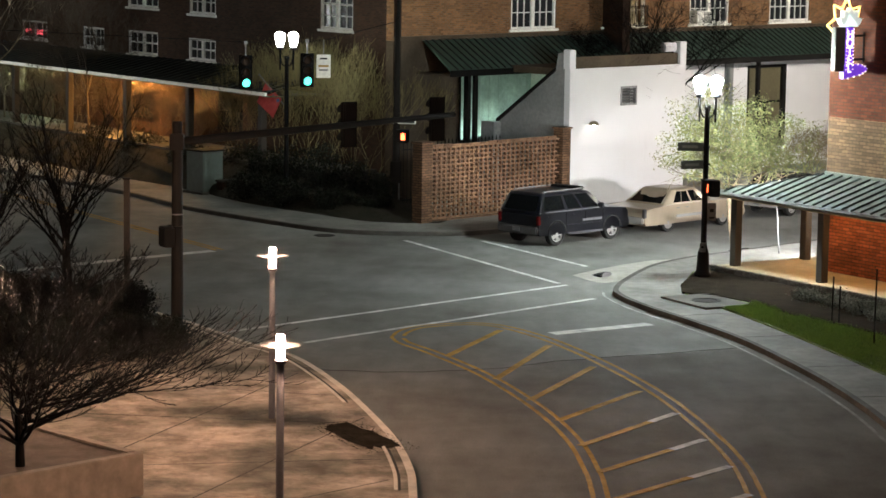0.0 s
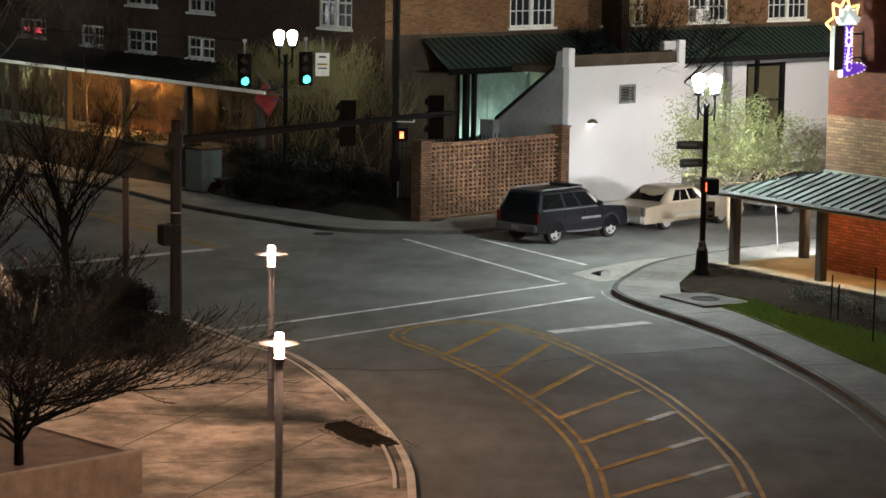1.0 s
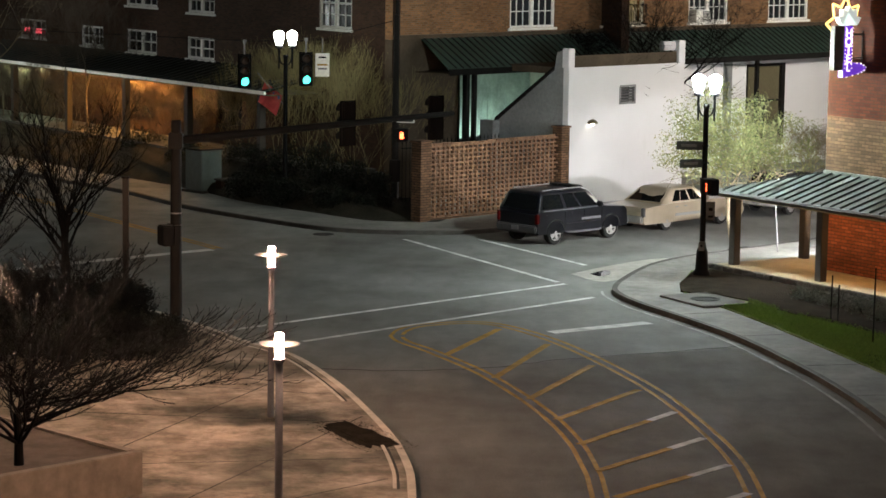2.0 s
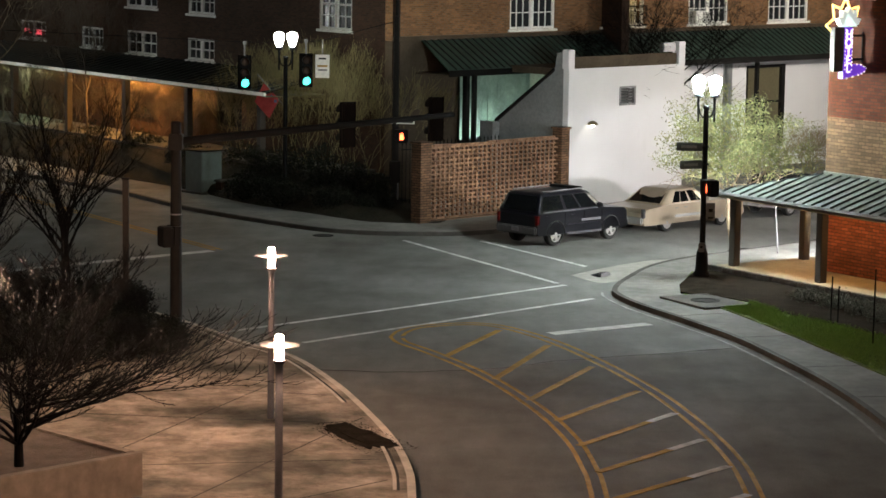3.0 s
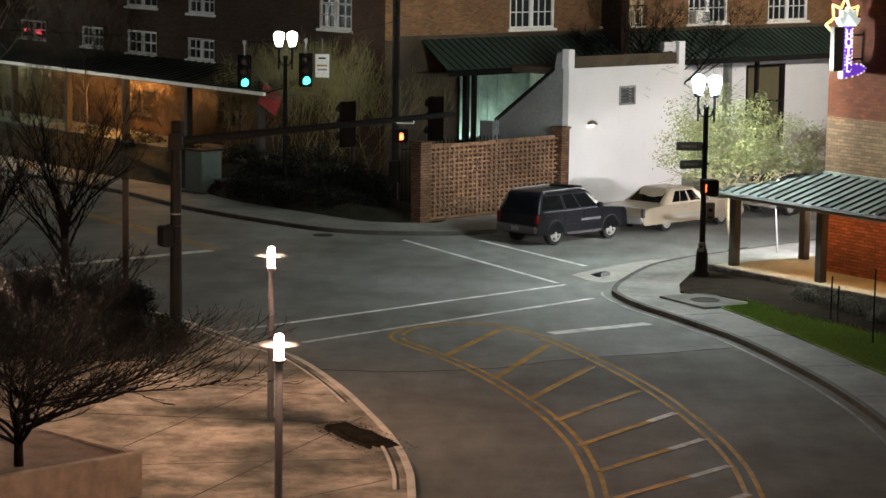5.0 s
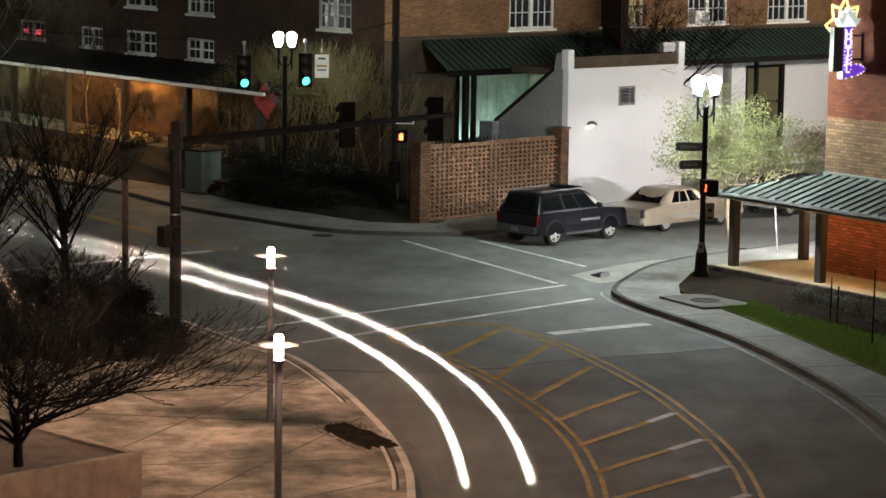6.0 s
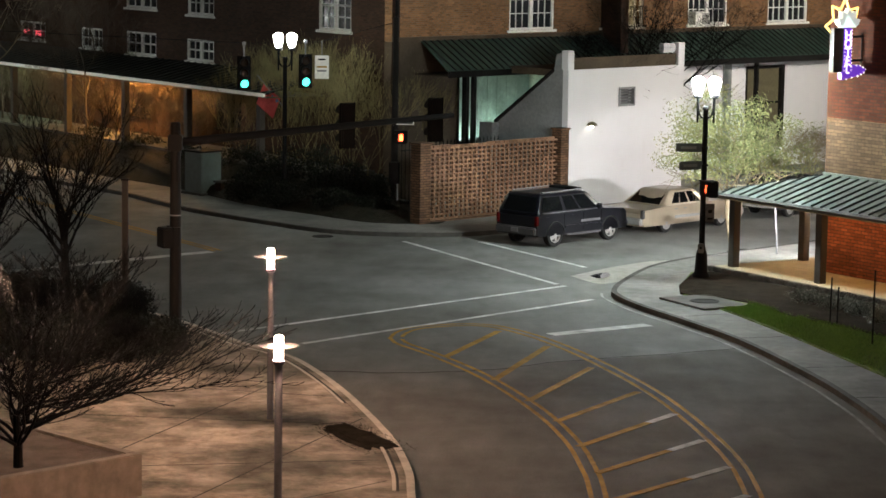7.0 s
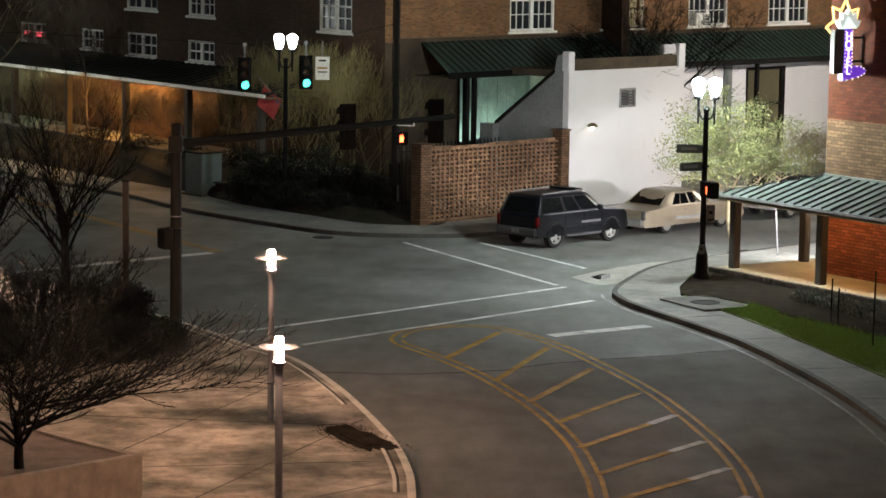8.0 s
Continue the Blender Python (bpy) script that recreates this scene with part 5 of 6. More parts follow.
bough_tree(pose(-7.55, 42.6, 0.8), 11, "dark bare tree with low wide boughs in the concrete planter", 17, 4.3, 0.004, 1.15, 0.1, 0.3, 2.2, -0.02, 0.75)
bough_tree(pose(-8.1, 46.6, 0.8), 24, "dark bare tree with low wide boughs in the planter", 10, 3.4, 0.006, 1.0, 0.085, 0.3, 2.0, 0.0, 0.8)
bough_tree(pose(-10.35, 66.0, 0.13), 5, "tall bare vase-shaped tree on the dark plaza edge", 16, 4.4, 0.02, 2.6, 0.14, 0.0, 3.1, 0.9, 2.6)
bough_tree(pose(-12.6, 65.0, 0.13), 8, "bare dark tree with dense fine twigs on the plaza", 13, 3.8, 0.02, 2.0, 0.12, 0.0, 3.1, 0.8, 2.4)
bough_tree(pose(-10.9, 54.5, 0.13), 37, "bare dark tree with dense fine twigs on the plaza", 9, 3.0, 0.015, 1.6, 0.1, 0.0, 3.1, 0.4, 1.6)
bough_tree(pose(-9.3, 59.5, 0.13), 39, "bare dark tree with dense fine twigs on the plaza", 8, 2.6, 0.015, 1.2, 0.09, 0.0, 3.1, 0.4, 1.8)
for x, y, h, s in ((-8.3, 60.8, 1.7, 91), (-9.8, 58.6, 2.0, 92), (-11.4, 61.6, 1.9, 93), (-10.2, 60.6, 1.8, 94), (-12.6, 58.4, 2.2, 95), (-7.6, 57.2, 1.3, 97)):
    bare_tree(pose(x, y, 0.13), h, s, "leafless dark shrub of wiry twigs on the plaza edge", 0.5, 0.5, 3, 4, mat=BARK, trunk=0.2, radius=0.022, stems=9, name="wiry_shrub")
# before the hotel wing
for x, y, z, h, s in ((-14.6, 107.5, 1.0, 5.0, 41), (-18.2, 112.0, 1.1, 5.6, 42), (-16.9, 108.5, 0.9, 4.2, 43), (-12.1, 104.5, 0.9, 3.2, 44), (-20.6, 113.0, 1.1, 5.4, 45)):
    bare_tree(pose(x, y, z), h, s, "slender bare tree in the bed before the hotel wing", 0.5, 0.6, 3, 5, mat=TWIG, trunk=0.25, radius=0.05)
bare_tree(pose(-15.4, 104.4, 0.8), 6.6, 46, "slender dark bare tree beside the street before the wing", 0.45, 0.7, 3, 5, mat=TWIG, trunk=0.35, radius=0.07)
bare_tree(pose(-20.2, 108.6, 0.6), 8.2, 47, "tall pale bare tree rising above the arcade roof", 0.5, 0.6, 3, 5, mat=PALE_BARK, trunk=0.4, radius=0.07)
# dry upright shrubs on the far corner
for x, y, z, h, s in ((-2.95, 90.9, 0.3, 4.7, 51), (-4.6, 91.6, 0.5, 5.3, 52), (-5.6, 93.6, 0.7, 5.2, 53), (-6.7, 95.0, 0.8, 4.6, 54), (-3.6, 93.0, 0.6, 5.0, 55), (-1.6, 92.0, 0.3, 4.4, 56), (-8.2, 96.5, 0.8, 3.6, 57)):
    bare_tree(pose(x, y, z), h, s, "dry multi-stemmed shrub with fine straw-coloured twigs", 0.4, 0.8, 3, 4, mat=REED, trunk=0.3, radius=0.011, stems=9, name="dry_shrub")
bare_tree(BASE @ pose(16.0, 2.0, 0.1), 8.2, 61, "bare twiggy tree beside the white annex", 0.6, 0.5, 4, 4, trunk=0.4, radius=0.1)
bare_tree(BASE @ pose(13.2, 4.1, 5.2), 2.2, 62, "dark leafless climber sprawling over the annex roof", 0.75, 0.3, 4, 4, trunk=0.15, radius=0.05, name="climber")
bare_tree(pose(15.1, 101.0, 0.1), 3.4, 63, "bare tangled shrub beyond the side street", 0.65, 0.3, 4, 4, mat=PALE_BARK, trunk=0.15, radius=0.06, stems=4, name="tangled_shrub")
for x, y, h, s in ((-10.6, 100.5, 2.6, 81), (-12.4, 103.4, 2.9, 82), (-14.0, 106.2, 2.6, 83), (-16.0, 106.6, 3.2, 84), (-17.6, 110.0, 3.0, 85), (-19.6, 111.2, 3.4, 86), (-22.4, 115.0, 3.2, 87), (-24.0, 118.0, 3.4, 88)):
    bare_tree(pose(x, y, 0.9), h, s, "leafless grey-brown shrub before the hotel arcade", 0.45, 0.7, 3, 4, mat=TWIG, trunk=0.2, radius=0.02, stems=8, name="leafless_shrub")
# the leafy tree behind the lamp
leafy, tips = bare_tree(pose(9.5, 79.2, 0.13), 5.5, 71, "small tree with sparse pale green leaves lit by the lamp", 0.7, 0.3, 5, 3, mat=PALE_BARK, trunk=0.34, radius=0.08, lean=(-0.16, 0))
rng = random.Random(72)
lv, lf = [], []
leaves(rng, [p for p in tips if p.z > 2.6 and rng.random() < 0.8 or rng.random() < 0.1], 46, 0.05, 0.16, lv, lf)
raw("foliage", lv, lf, LEAF, leafy, "pale yellow-green leaves", "stuff")


def leafy_shrub(m, size, seed, mat, label, n=1400, leaf=0.06):
    """Low shrub: a few stems under an uneven cloud of leaves."""
    rng = random.Random(seed)
    o = thing("shrub", m, label, "shrub")
    v, f, sv, sf, centres = [], [], [], [], []
    for k in range(n // 6):
        a, b = rng.random() * math.tau, rng.random()
        r = math.sqrt(rng.random()) * (0.75 + 0.35 * noise.noise((math.cos(a) * 2 + seed, math.sin(a) * 2, b * 3)))
        c = Vector((math.cos(a) * r * size[0], math.sin(a) * r * size[1], size[2] * (0.12 + 0.88 * b * math.sqrt(max(0.05, 1 - r * r)))))
        centres.append(c)
        if k % 9 == 0:
            rod(sv, sf, Vector((c.x * 0.2, c.y * 0.2, -0.05)), c, 0.015, 0.006, 4)
    leaves(rng, centres, 6, leaf, 0.09, v, f)
    raw("stem", sv, sf, BARK, o, kind="stuff")
    raw("foliage", v, f, mat, o, kind="stuff")
    return o


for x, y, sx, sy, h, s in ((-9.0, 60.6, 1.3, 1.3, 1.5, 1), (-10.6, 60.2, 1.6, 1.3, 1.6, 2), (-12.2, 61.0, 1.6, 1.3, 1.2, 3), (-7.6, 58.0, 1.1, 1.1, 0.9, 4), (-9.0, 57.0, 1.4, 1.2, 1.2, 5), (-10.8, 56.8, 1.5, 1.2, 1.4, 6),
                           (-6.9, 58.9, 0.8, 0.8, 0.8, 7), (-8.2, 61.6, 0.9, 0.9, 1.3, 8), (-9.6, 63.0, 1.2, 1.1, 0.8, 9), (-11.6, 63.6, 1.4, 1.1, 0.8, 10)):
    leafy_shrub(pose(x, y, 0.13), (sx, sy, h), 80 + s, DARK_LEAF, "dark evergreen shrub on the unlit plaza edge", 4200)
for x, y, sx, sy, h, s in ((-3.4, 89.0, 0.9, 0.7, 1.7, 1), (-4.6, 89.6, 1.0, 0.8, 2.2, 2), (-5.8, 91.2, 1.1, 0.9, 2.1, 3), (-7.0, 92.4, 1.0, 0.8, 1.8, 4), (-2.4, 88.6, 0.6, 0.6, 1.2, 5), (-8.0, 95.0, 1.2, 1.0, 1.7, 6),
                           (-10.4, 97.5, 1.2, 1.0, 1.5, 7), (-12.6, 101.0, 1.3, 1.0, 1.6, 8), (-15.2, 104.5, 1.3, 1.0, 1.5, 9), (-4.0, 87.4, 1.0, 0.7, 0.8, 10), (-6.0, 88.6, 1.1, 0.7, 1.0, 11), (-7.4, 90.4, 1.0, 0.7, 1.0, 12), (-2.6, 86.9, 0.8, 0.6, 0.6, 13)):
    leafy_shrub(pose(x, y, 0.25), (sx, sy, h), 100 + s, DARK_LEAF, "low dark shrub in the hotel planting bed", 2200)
for k, (x, y) in enumerate(((10.35, 68.0), (10.95, 66.9), (11.5, 65.7), (12.0, 64.5), (12.45, 63.4))):
    leafy_shrub(pose(x, y, 0.15), (0.6, 0.65, 0.42), 130 + k, HEDGE_LEAF, "low grey-green clipped shrub along the terrace wall", 1300, 0.035)

# grass on the corner lawn
rng = random.Random(9)
gv, gf = [], []
lawn_left = [(y, x) for x, y in lawn_edge][::-1]
BED_EDGE = ((58.0, 62.16, 64.27, 65.42, 67.5, 68.6, 70.5), (13.4, 11.52, 10.26, 9.51, 8.69, 7.85, 7.0))
for _ in range(70000):
    y = rng.uniform(56, 68.7)
    xe = np.interp(y, [p[0] for p in lawn_left], [p[1] for p in lawn_left])
    x = xe + 0.06 + abs(rng.gauss(0, 1)) * 1.3
    if x > np.interp(y, BED_EDGE[0], BED_EDGE[1]) + rng.gauss(0.05, 0.15):
        continue
    if (x - 7.4) ** 2 + (y - 67.7) ** 2 < 1.5:
        continue
    if noise.noise((x * 0.9, y * 0.7, 3.1)) < -0.25 and rng.random() < 0.75:
        continue
    a, h = rng.random() * math.tau, rng.uniform(0.03, 0.085)
    dx, dy = math.cos(a) * 0.012, math.sin(a) * 0.012
    n = len(gv)
    gv += [(x - dx, y - dy, 0.16), (x + dx, y + dy, 0.16), (x + rng.gauss(0, 0.02), y + rng.gauss(0, 0.02), 0.165 + h)]
    gf.append((n, n + 1, n + 2))
tagged(raw("grass", gv, gf, GRASS, None), "short green grass blades of the corner lawn", "grass", "", "stuff")

# ---------------------------------------------------------------- vehicles
def car_paint(name, color, rough=0.25, metal=0.4):
    m = Mat(name, color, rough, metal)
    m.b.inputs["Coat Weight"].default_value = 0.35
    m.b.inputs["Specular IOR Level"].default_value = 0.3
    m.b.inputs["Coat Roughness"].default_value = 0.06
    m.vary(m.noise(1.5, 5), 0.3, 0.7, (0.85, 0.85, 0.85), (1.05, 1.05, 1.05))
    return m.mat


NAVY = car_paint("dark_blue_grey_paint", (0.0042, 0.0045, 0.007), 0.3, 0.0)
GOLD_PAINT = car_paint("pale_gold_paint", (0.35, 0.295, 0.22), 0.3, 0.3)
SILVER = car_paint("silver_paint", (0.35, 0.36, 0.38))
RED_PAINT = car_paint("dark_red_paint", (0.16, 0.02, 0.02))
BUS_WHITE = car_paint("white_bus_paint", (0.6, 0.6, 0.6), 0.35, 0.0)
TYRE = worn("tyre_rubber", (0.02, 0.02, 0.02), 0.85)
RIM = worn("alloy_rim", (0.26, 0.255, 0.245), 0.4, 0.15, dark=0.85)
CLADDING = worn("grey_plastic_cladding", (0.05, 0.05, 0.053), 0.6)
CHROME = Mat("chrome", (0.55, 0.55, 0.54), 0.25, 0.5).mat
CAR_GLASS = Mat("tinted_car_glass", (0.004, 0.0045, 0.005), 0.04).mat
TAIL_OFF = Mat("red_tail_lens", (0.07, 0.004, 0.004), 0.2).mat
LAMP_OFF = Mat("clear_lamp_lens", (0.5, 0.5, 0.5), 0.1).mat


def side_shell(profile, wheels, w, inset=0.05, belt=None):
    """Car body: side outline with wheel arches, drawn across the width and rounded. wheels: (x, radius)."""
    low = profile[0][1]
    pts = list(profile)
    for x, r in sorted(wheels, reverse=True):
        half = math.sqrt(max(r * r - (low - r * 0.9) ** 2, 0.01))
        for k in range(11):
            a = math.acos(max(-1, min(1, half / r))) * (1 - 2 * k / 10) + math.pi * k / 10
            pts.append((x + r * math.cos(a), max(low, r * 0.9 + r * math.sin(a))))
    bm = bmesh.new()
    A = [bm.verts.new((x, -w / 2, z)) for x, z in pts]
    B = [bm.verts.new((x, w / 2, z)) for x, z in pts]
    n = len(pts)
    fa, fb = bm.faces.new(A), bm.faces.new(B[::-1])
    for k in range(n):
        bm.faces.new((A[k], B[k], B[(k + 1) % n], A[(k + 1) % n]))
    m = len(profile)
    rim = [e for f in (fa, fb) for e in f.edges if all(v.co.z > low + 0.12 for v in e.verts)]
    bmesh.ops.bevel(bm, geom=rim, offset=inset, segments=3, affect="EDGES", profile=0.6)
    return bm


def cabin(x0, x1, x2, x3, z0, z1, w0, w1):
    """Glasshouse with a crowned roof: rear foot, rear top, front top, front foot."""
    bm = bmesh.new()
    rows = []
    mid = (x1 + x2) / 2
    for x, f in ((x0, 0.0), (x1 - (x1 - x0) * 0.12, 0.88), (x1 + 0.02, 0.97), (x1 + 0.16, 1.0), (mid, 1.0), (x2 - 0.2, 1.0), (x2 - 0.02, 0.97), (x2 + (x3 - x2) * 0.12, 0.88), (x3, 0.0)):
        z, w = z0 + (z1 - z0) * f, w0 + (w1 - w0) * f
        arch = 0.05 * f * (1 - 0.5 * ((x - mid) / (x2 - mid + 0.3)) ** 2)
        ring = [(w0, z0)]
        ring += [(w0 + (w - w0) * g, z0 + (z - z0) * g) for g in (0.5, 0.9)]
        ring += [(w * (1 - 0.03), z - 0.012 * f + arch * 0.1), (w * 0.9, z + arch * 0.45), (w * 0.6, z + arch * 0.8), (0.0, z + arch)]
        full = [(-y, zz) for y, zz in ring] + [(y, zz) for y, zz in ring[-2::-1]]
        rows.append([bm.verts.new((x, y, zz)) for y, zz in full])
    for r, q in zip(rows, rows[1:]):
        for k in range(len(r) - 1):
            bm.faces.new((r[k], r[k + 1], q[k + 1], q[k]))
    bmesh.ops.remove_doubles(bm, verts=bm.verts[:], dist=0.0005)
    return bm


def glass_panel(c, u0, u1, v0, v1, out=0.012):
    """Pane on the four-cornered face c (foot left, foot right, top right, top left)."""
    c = [Vector(p) for p in c]
    n = (c[1] - c[0]).cross(c[3] - c[0]).normalized()

    def at(u, v):
        return c[0].lerp(c[1], u).lerp(c[3].lerp(c[2], u), v)

    bm = bmesh.new()
    q = [at(u0, v0), at(u1, v0), at(u1, v1), at(u0, v1)]
    lo = [bm.verts.new(p - n * 0.02) for p in q]
    hi = [bm.verts.new(p + n * out) for p in q]
    bm.faces.new(hi)
    bm.faces.new(lo[::-1])
    for k in range(4):
        bm.faces.new((lo[k], lo[(k + 1) % 4], hi[(k + 1) % 4], hi[k]))
    return bm


def wheel(parent, x, y, r, w, spokes=5):
    s = 1 if y > 0 else -1
    bm = bmesh.new()
    lathe(bm, [(r * 0.2, -w * 0.1), (r * 0.62, -w * 0.12), (r * 0.66, -w / 2), (r * 0.93, -w / 2), (r, -w * 0.36), (r, w * 0.36), (r * 0.93, w / 2), (r * 0.66, w / 2), (r * 0.62, w * 0.12), (r * 0.2, w * 0.1)], 26)
    o = part("wheel", bm, TYRE, parent, m=pose(x, y, r, 90, 0, 0))
    bm = bmesh.new()
    lathe(bm, [(r * 0.6, -w * 0.3), (r * 0.66, -w * 0.46), (r * 0.67, -w * 0.5), (r * 0.6, -w * 0.52), (r * 0.57, -w * 0.3)], 24)
    for cap in [f for f in bm.faces if len(f.verts) > 6]:
        bm.faces.remove(cap)
    lathe(bm, [(r * 0.17, -w * 0.4), (r * 0.17, -w * 0.52), (r * 0.1, -w * 0.55)], 12)
    for k in range(spokes):
        a = k * math.tau / spokes
        d, t = Vector((math.cos(a), math.sin(a), 0)), Vector((-math.sin(a), math.cos(a), 0)) * r * 0.14
        v = [bm.verts.new(p) for p in (d * r * 0.12 - t + Vector((0, 0, -w * 0.48)), d * r * 0.6 - t + Vector((0, 0, -w * 0.46)), d * r * 0.6 + t + Vector((0, 0, -w * 0.46)), d * r * 0.12 + t + Vector((0, 0, -w * 0.48)))]
        u = [bm.verts.new(p.co + Vector((0, 0, w * 0.2))) for p in v]
        bm.faces.new(v)
        for i in range(4):
            bm.faces.new((v[i], v[(i + 1) % 4], u[(i + 1) % 4], u[i]))
    part("rim", bm, RIM, o, m=pose(0, 0, 0) if s > 0 else pose(0, 0, 0, 180, 0, 0))


def build_car(name, m, label, paint, length, w, profile, wheels, r, glasshouse, side_windows, head=None, tail=None, spokes=5, suv=False, category="car", group=""):
    o = thing(name, m, label, category, group)
    body = part("body", side_shell(profile, [(x, r * 1.1) for x in wheels], w), paint, o)
    x0, x1, x2, x3, z0, z1, w0, w1 = glasshouse
    part("cabin", cabin(*glasshouse), paint, o, smooth=True)
    for s in (-1, 1):
        c = [(x0, s * w0, z0), (x3, s * w0, z0), (x2, s * w1, z1), (x1, s * w1, z1)]
        if s > 0:
            c = [c[1], c[0], c[3], c[2]]
        for u0, u1 in side_windows:
            a, b = (u0, u1) if s < 0 else (1 - u1, 1 - u0)
            part("window", glass_panel(c, a, b, 0.12, 0.86), CAR_GLASS, o)
        for u0, u1 in side_windows[:2]:
            x = x0 + (x3 - x0) * u0 + 0.14
            part("door_handle", boxed(x, x + 0.16, s * w / 2 - 0.015, s * w / 2 + 0.03, z0 - 0.14, z0 - 0.1, 0.008), CHROME if not suv else paint, o)
        part("mirror", boxed(x3 - 0.42, x3 - 0.26, s * (w / 2 + 0.02) - 0.09, s * (w / 2 + 0.02) + 0.09, z0 + 0.02, z0 + 0.2, 0.03), paint, o)
        part("sill_trim", boxed(wheels[0] + r * 1.25, wheels[1] - r * 1.25, s * w / 2 - 0.02, s * w / 2 + 0.025, profile[0][1] + 0.2, profile[0][1] + 0.3, 0.01), paint if suv else CHROME, o)
        for x in wheels:
            wheel(o, x, s * (w / 2 - 0.12), r, 0.23, spokes)
        xt, zt = profile[1][0], z0 - 0.2
        part("tail_lamp", boxed(-length / 2 - 0.02, -length / 2 + 0.1, s * (w / 2 - 0.06) - 0.07, s * (w / 2 - 0.06) + 0.065, zt - 0.18, zt + 0.14, 0.02), tail or TAIL_OFF, o, "red tail lamp")
        part("headlight", boxed(length / 2 - 0.12, length / 2 + 0.02, s * (w / 2 - 0.28) - 0.15, s * (w / 2 - 0.28) + 0.15, 0.62, 0.8, 0.02), head or LAMP_OFF, o, "headlight lens")
    part("rear_window", glass_panel([(x0, w0, z0), (x0, -w0, z0), (x1, -w1, z1), (x1, w1, z1)], 0.08, 0.92, 0.1, 0.88), CAR_GLASS, o)
    part("windscreen", glass_panel([(x3, -w0, z0), (x3, w0, z0), (x2, w1, z1), (x2, -w1, z1)], 0.06, 0.94, 0.08, 0.92), CAR_GLASS, o)
    low = profile[0][1]
    bump = CLADDING if suv else CHROME
    part("bumper", boxed(-length / 2 - 0.1, -length / 2 + 0.1, -w / 2 + 0.03, w / 2 - 0.03, low + 0.06, low + 0.3, 0.04), bump, o)
    part("bumper", boxed(length / 2 - 0.1, length / 2 + 0.1, -w / 2 + 0.03, w / 2 - 0.03, low + 0.04, low + 0.28, 0.04), bump, o)
    part("number_plate", boxed(-length / 2 - 0.115, -length / 2 - 0.1, -0.16, 0.16, low + 0.12, low + 0.26), GREY_STEEL, o)
    part("grille", boxed(length / 2 - 0.02, length / 2 + 0.03, -0.4, 0.4, 0.5, 0.74, 0.02), BLACK_STEEL, o)
    return o


SUV_PROFILE = [(2.2, 0.38), (2.27, 0.55), (2.22, 0.95), (2.1, 1.06), (1.0, 1.14), (-2.1, 1.14), (-2.25, 1.05), (-2.27, 0.5), (-2.22, 0.38)]
SEDAN_PROFILE = [(2.7, 0.28), (2.78, 0.45), (2.74, 0.8), (2.6, 0.86), (1.1, 0.95), (-1.3, 0.95), (-2.6, 0.86), (-2.76, 0.72), (-2.78, 0.4), (-2.7, 0.28)]
SMALL_PROFILE = [(2.15, 0.3), (2.25, 0.45), (2.2, 0.72), (2.0, 0.8), (0.9, 0.94), (-1.6, 0.98), (-2.15, 0.9), (-2.25, 0.6), (-2.22, 0.4), (-2.15, 0.3)]
suv = build_car("parked_suv", BASE @ pose(1.45, -5.52, 0), "dark blue-grey SUV with roof rack parked at the kerb", NAVY, 4.54, 1.86, SUV_PROFILE, (-1.37, 1.4), 0.39,
                (-2.22, -1.95, 0.35, 1.12, 1.12, 1.74, 0.9, 0.74), ((0.06, 0.38), (0.43, 0.63), (0.66, 0.9)), suv=True, spokes=5)
for s in (-1, 1):
    bm = bmesh.new()
    tube(bm, (-1.8, s * 0.66, 1.8), (0.2, s * 0.66, 1.82), 0.025, seg=8)
    for x in (-1.75, -0.8, 0.15):
        tube(bm, (x, s * 0.66, 1.72), (x, s * 0.66, 1.81), 0.02, seg=6)
    part("roof_rack", bm, GREY_STEEL, suv, "grey tubular roof rail")
    for x in (-1.37, 1.4):
        bm = bmesh.new()
        for k in range(10):
            a0, a1 = math.pi * k / 10, math.pi * (k + 1) / 10
            tube(bm, (x + 0.44 * math.cos(a0), s * 0.925, 0.39 + 0.44 * math.sin(a0)), (x + 0.44 * math.cos(a1), s * 0.925, 0.39 + 0.44 * math.sin(a1)), 0.032, seg=6)
        part("wheel_flare", bm, TYRE, suv, "dark plastic wheel-arch flare")
for s in (-1, 1):
    for x in (-0.93, 0.02, 0.92):
        part("door_seam", boxed(x - 0.012, x + 0.012, s * 0.93 - 0.004, s * 0.93 + 0.006, 0.5, 1.1), BLACK_STEEL, suv, "dark door gap")
    part("side_step", boxed(-0.85, 0.88, s * 0.93 - 0.05, s * 0.93 + 0.09, 0.34, 0.4, 0.012), CLADDING, suv, "grey side step")
    part("door_stripe", boxed(-0.1, 0.86, s * 0.93 - 0.004, s * 0.93 + 0.007, 0.74, 0.82), GREY_STEEL, suv, "pale unreadable lettering band on the doors")
    part("window_trim", boxed(-1.95, 0.95, s * 0.905 - 0.01, s * 0.905 + 0.012, 1.13, 1.155), GREY_STEEL, suv, "pale window trim")
part("air_dam", boxed(-0.1, 0.3, -0.6, 0.6, 1.76, 1.86, 0.03), BLACK_STEEL, suv)
sedan = build_car("parked_sedan", BASE @ pose(7.42, -5.44, 0), "long pale gold boxy sedan parked behind the SUV", GOLD_PAINT, 5.56, 1.88, SEDAN_PROFILE, (-1.5, 1.55), 0.34,
                  (-1.75, -1.05, 0.25, 0.95, 0.93, 1.42, 0.88, 0.68), ((0.2, 0.36), (0.38, 0.56), (0.6, 0.82)), spokes=10, tail=CLADDING)
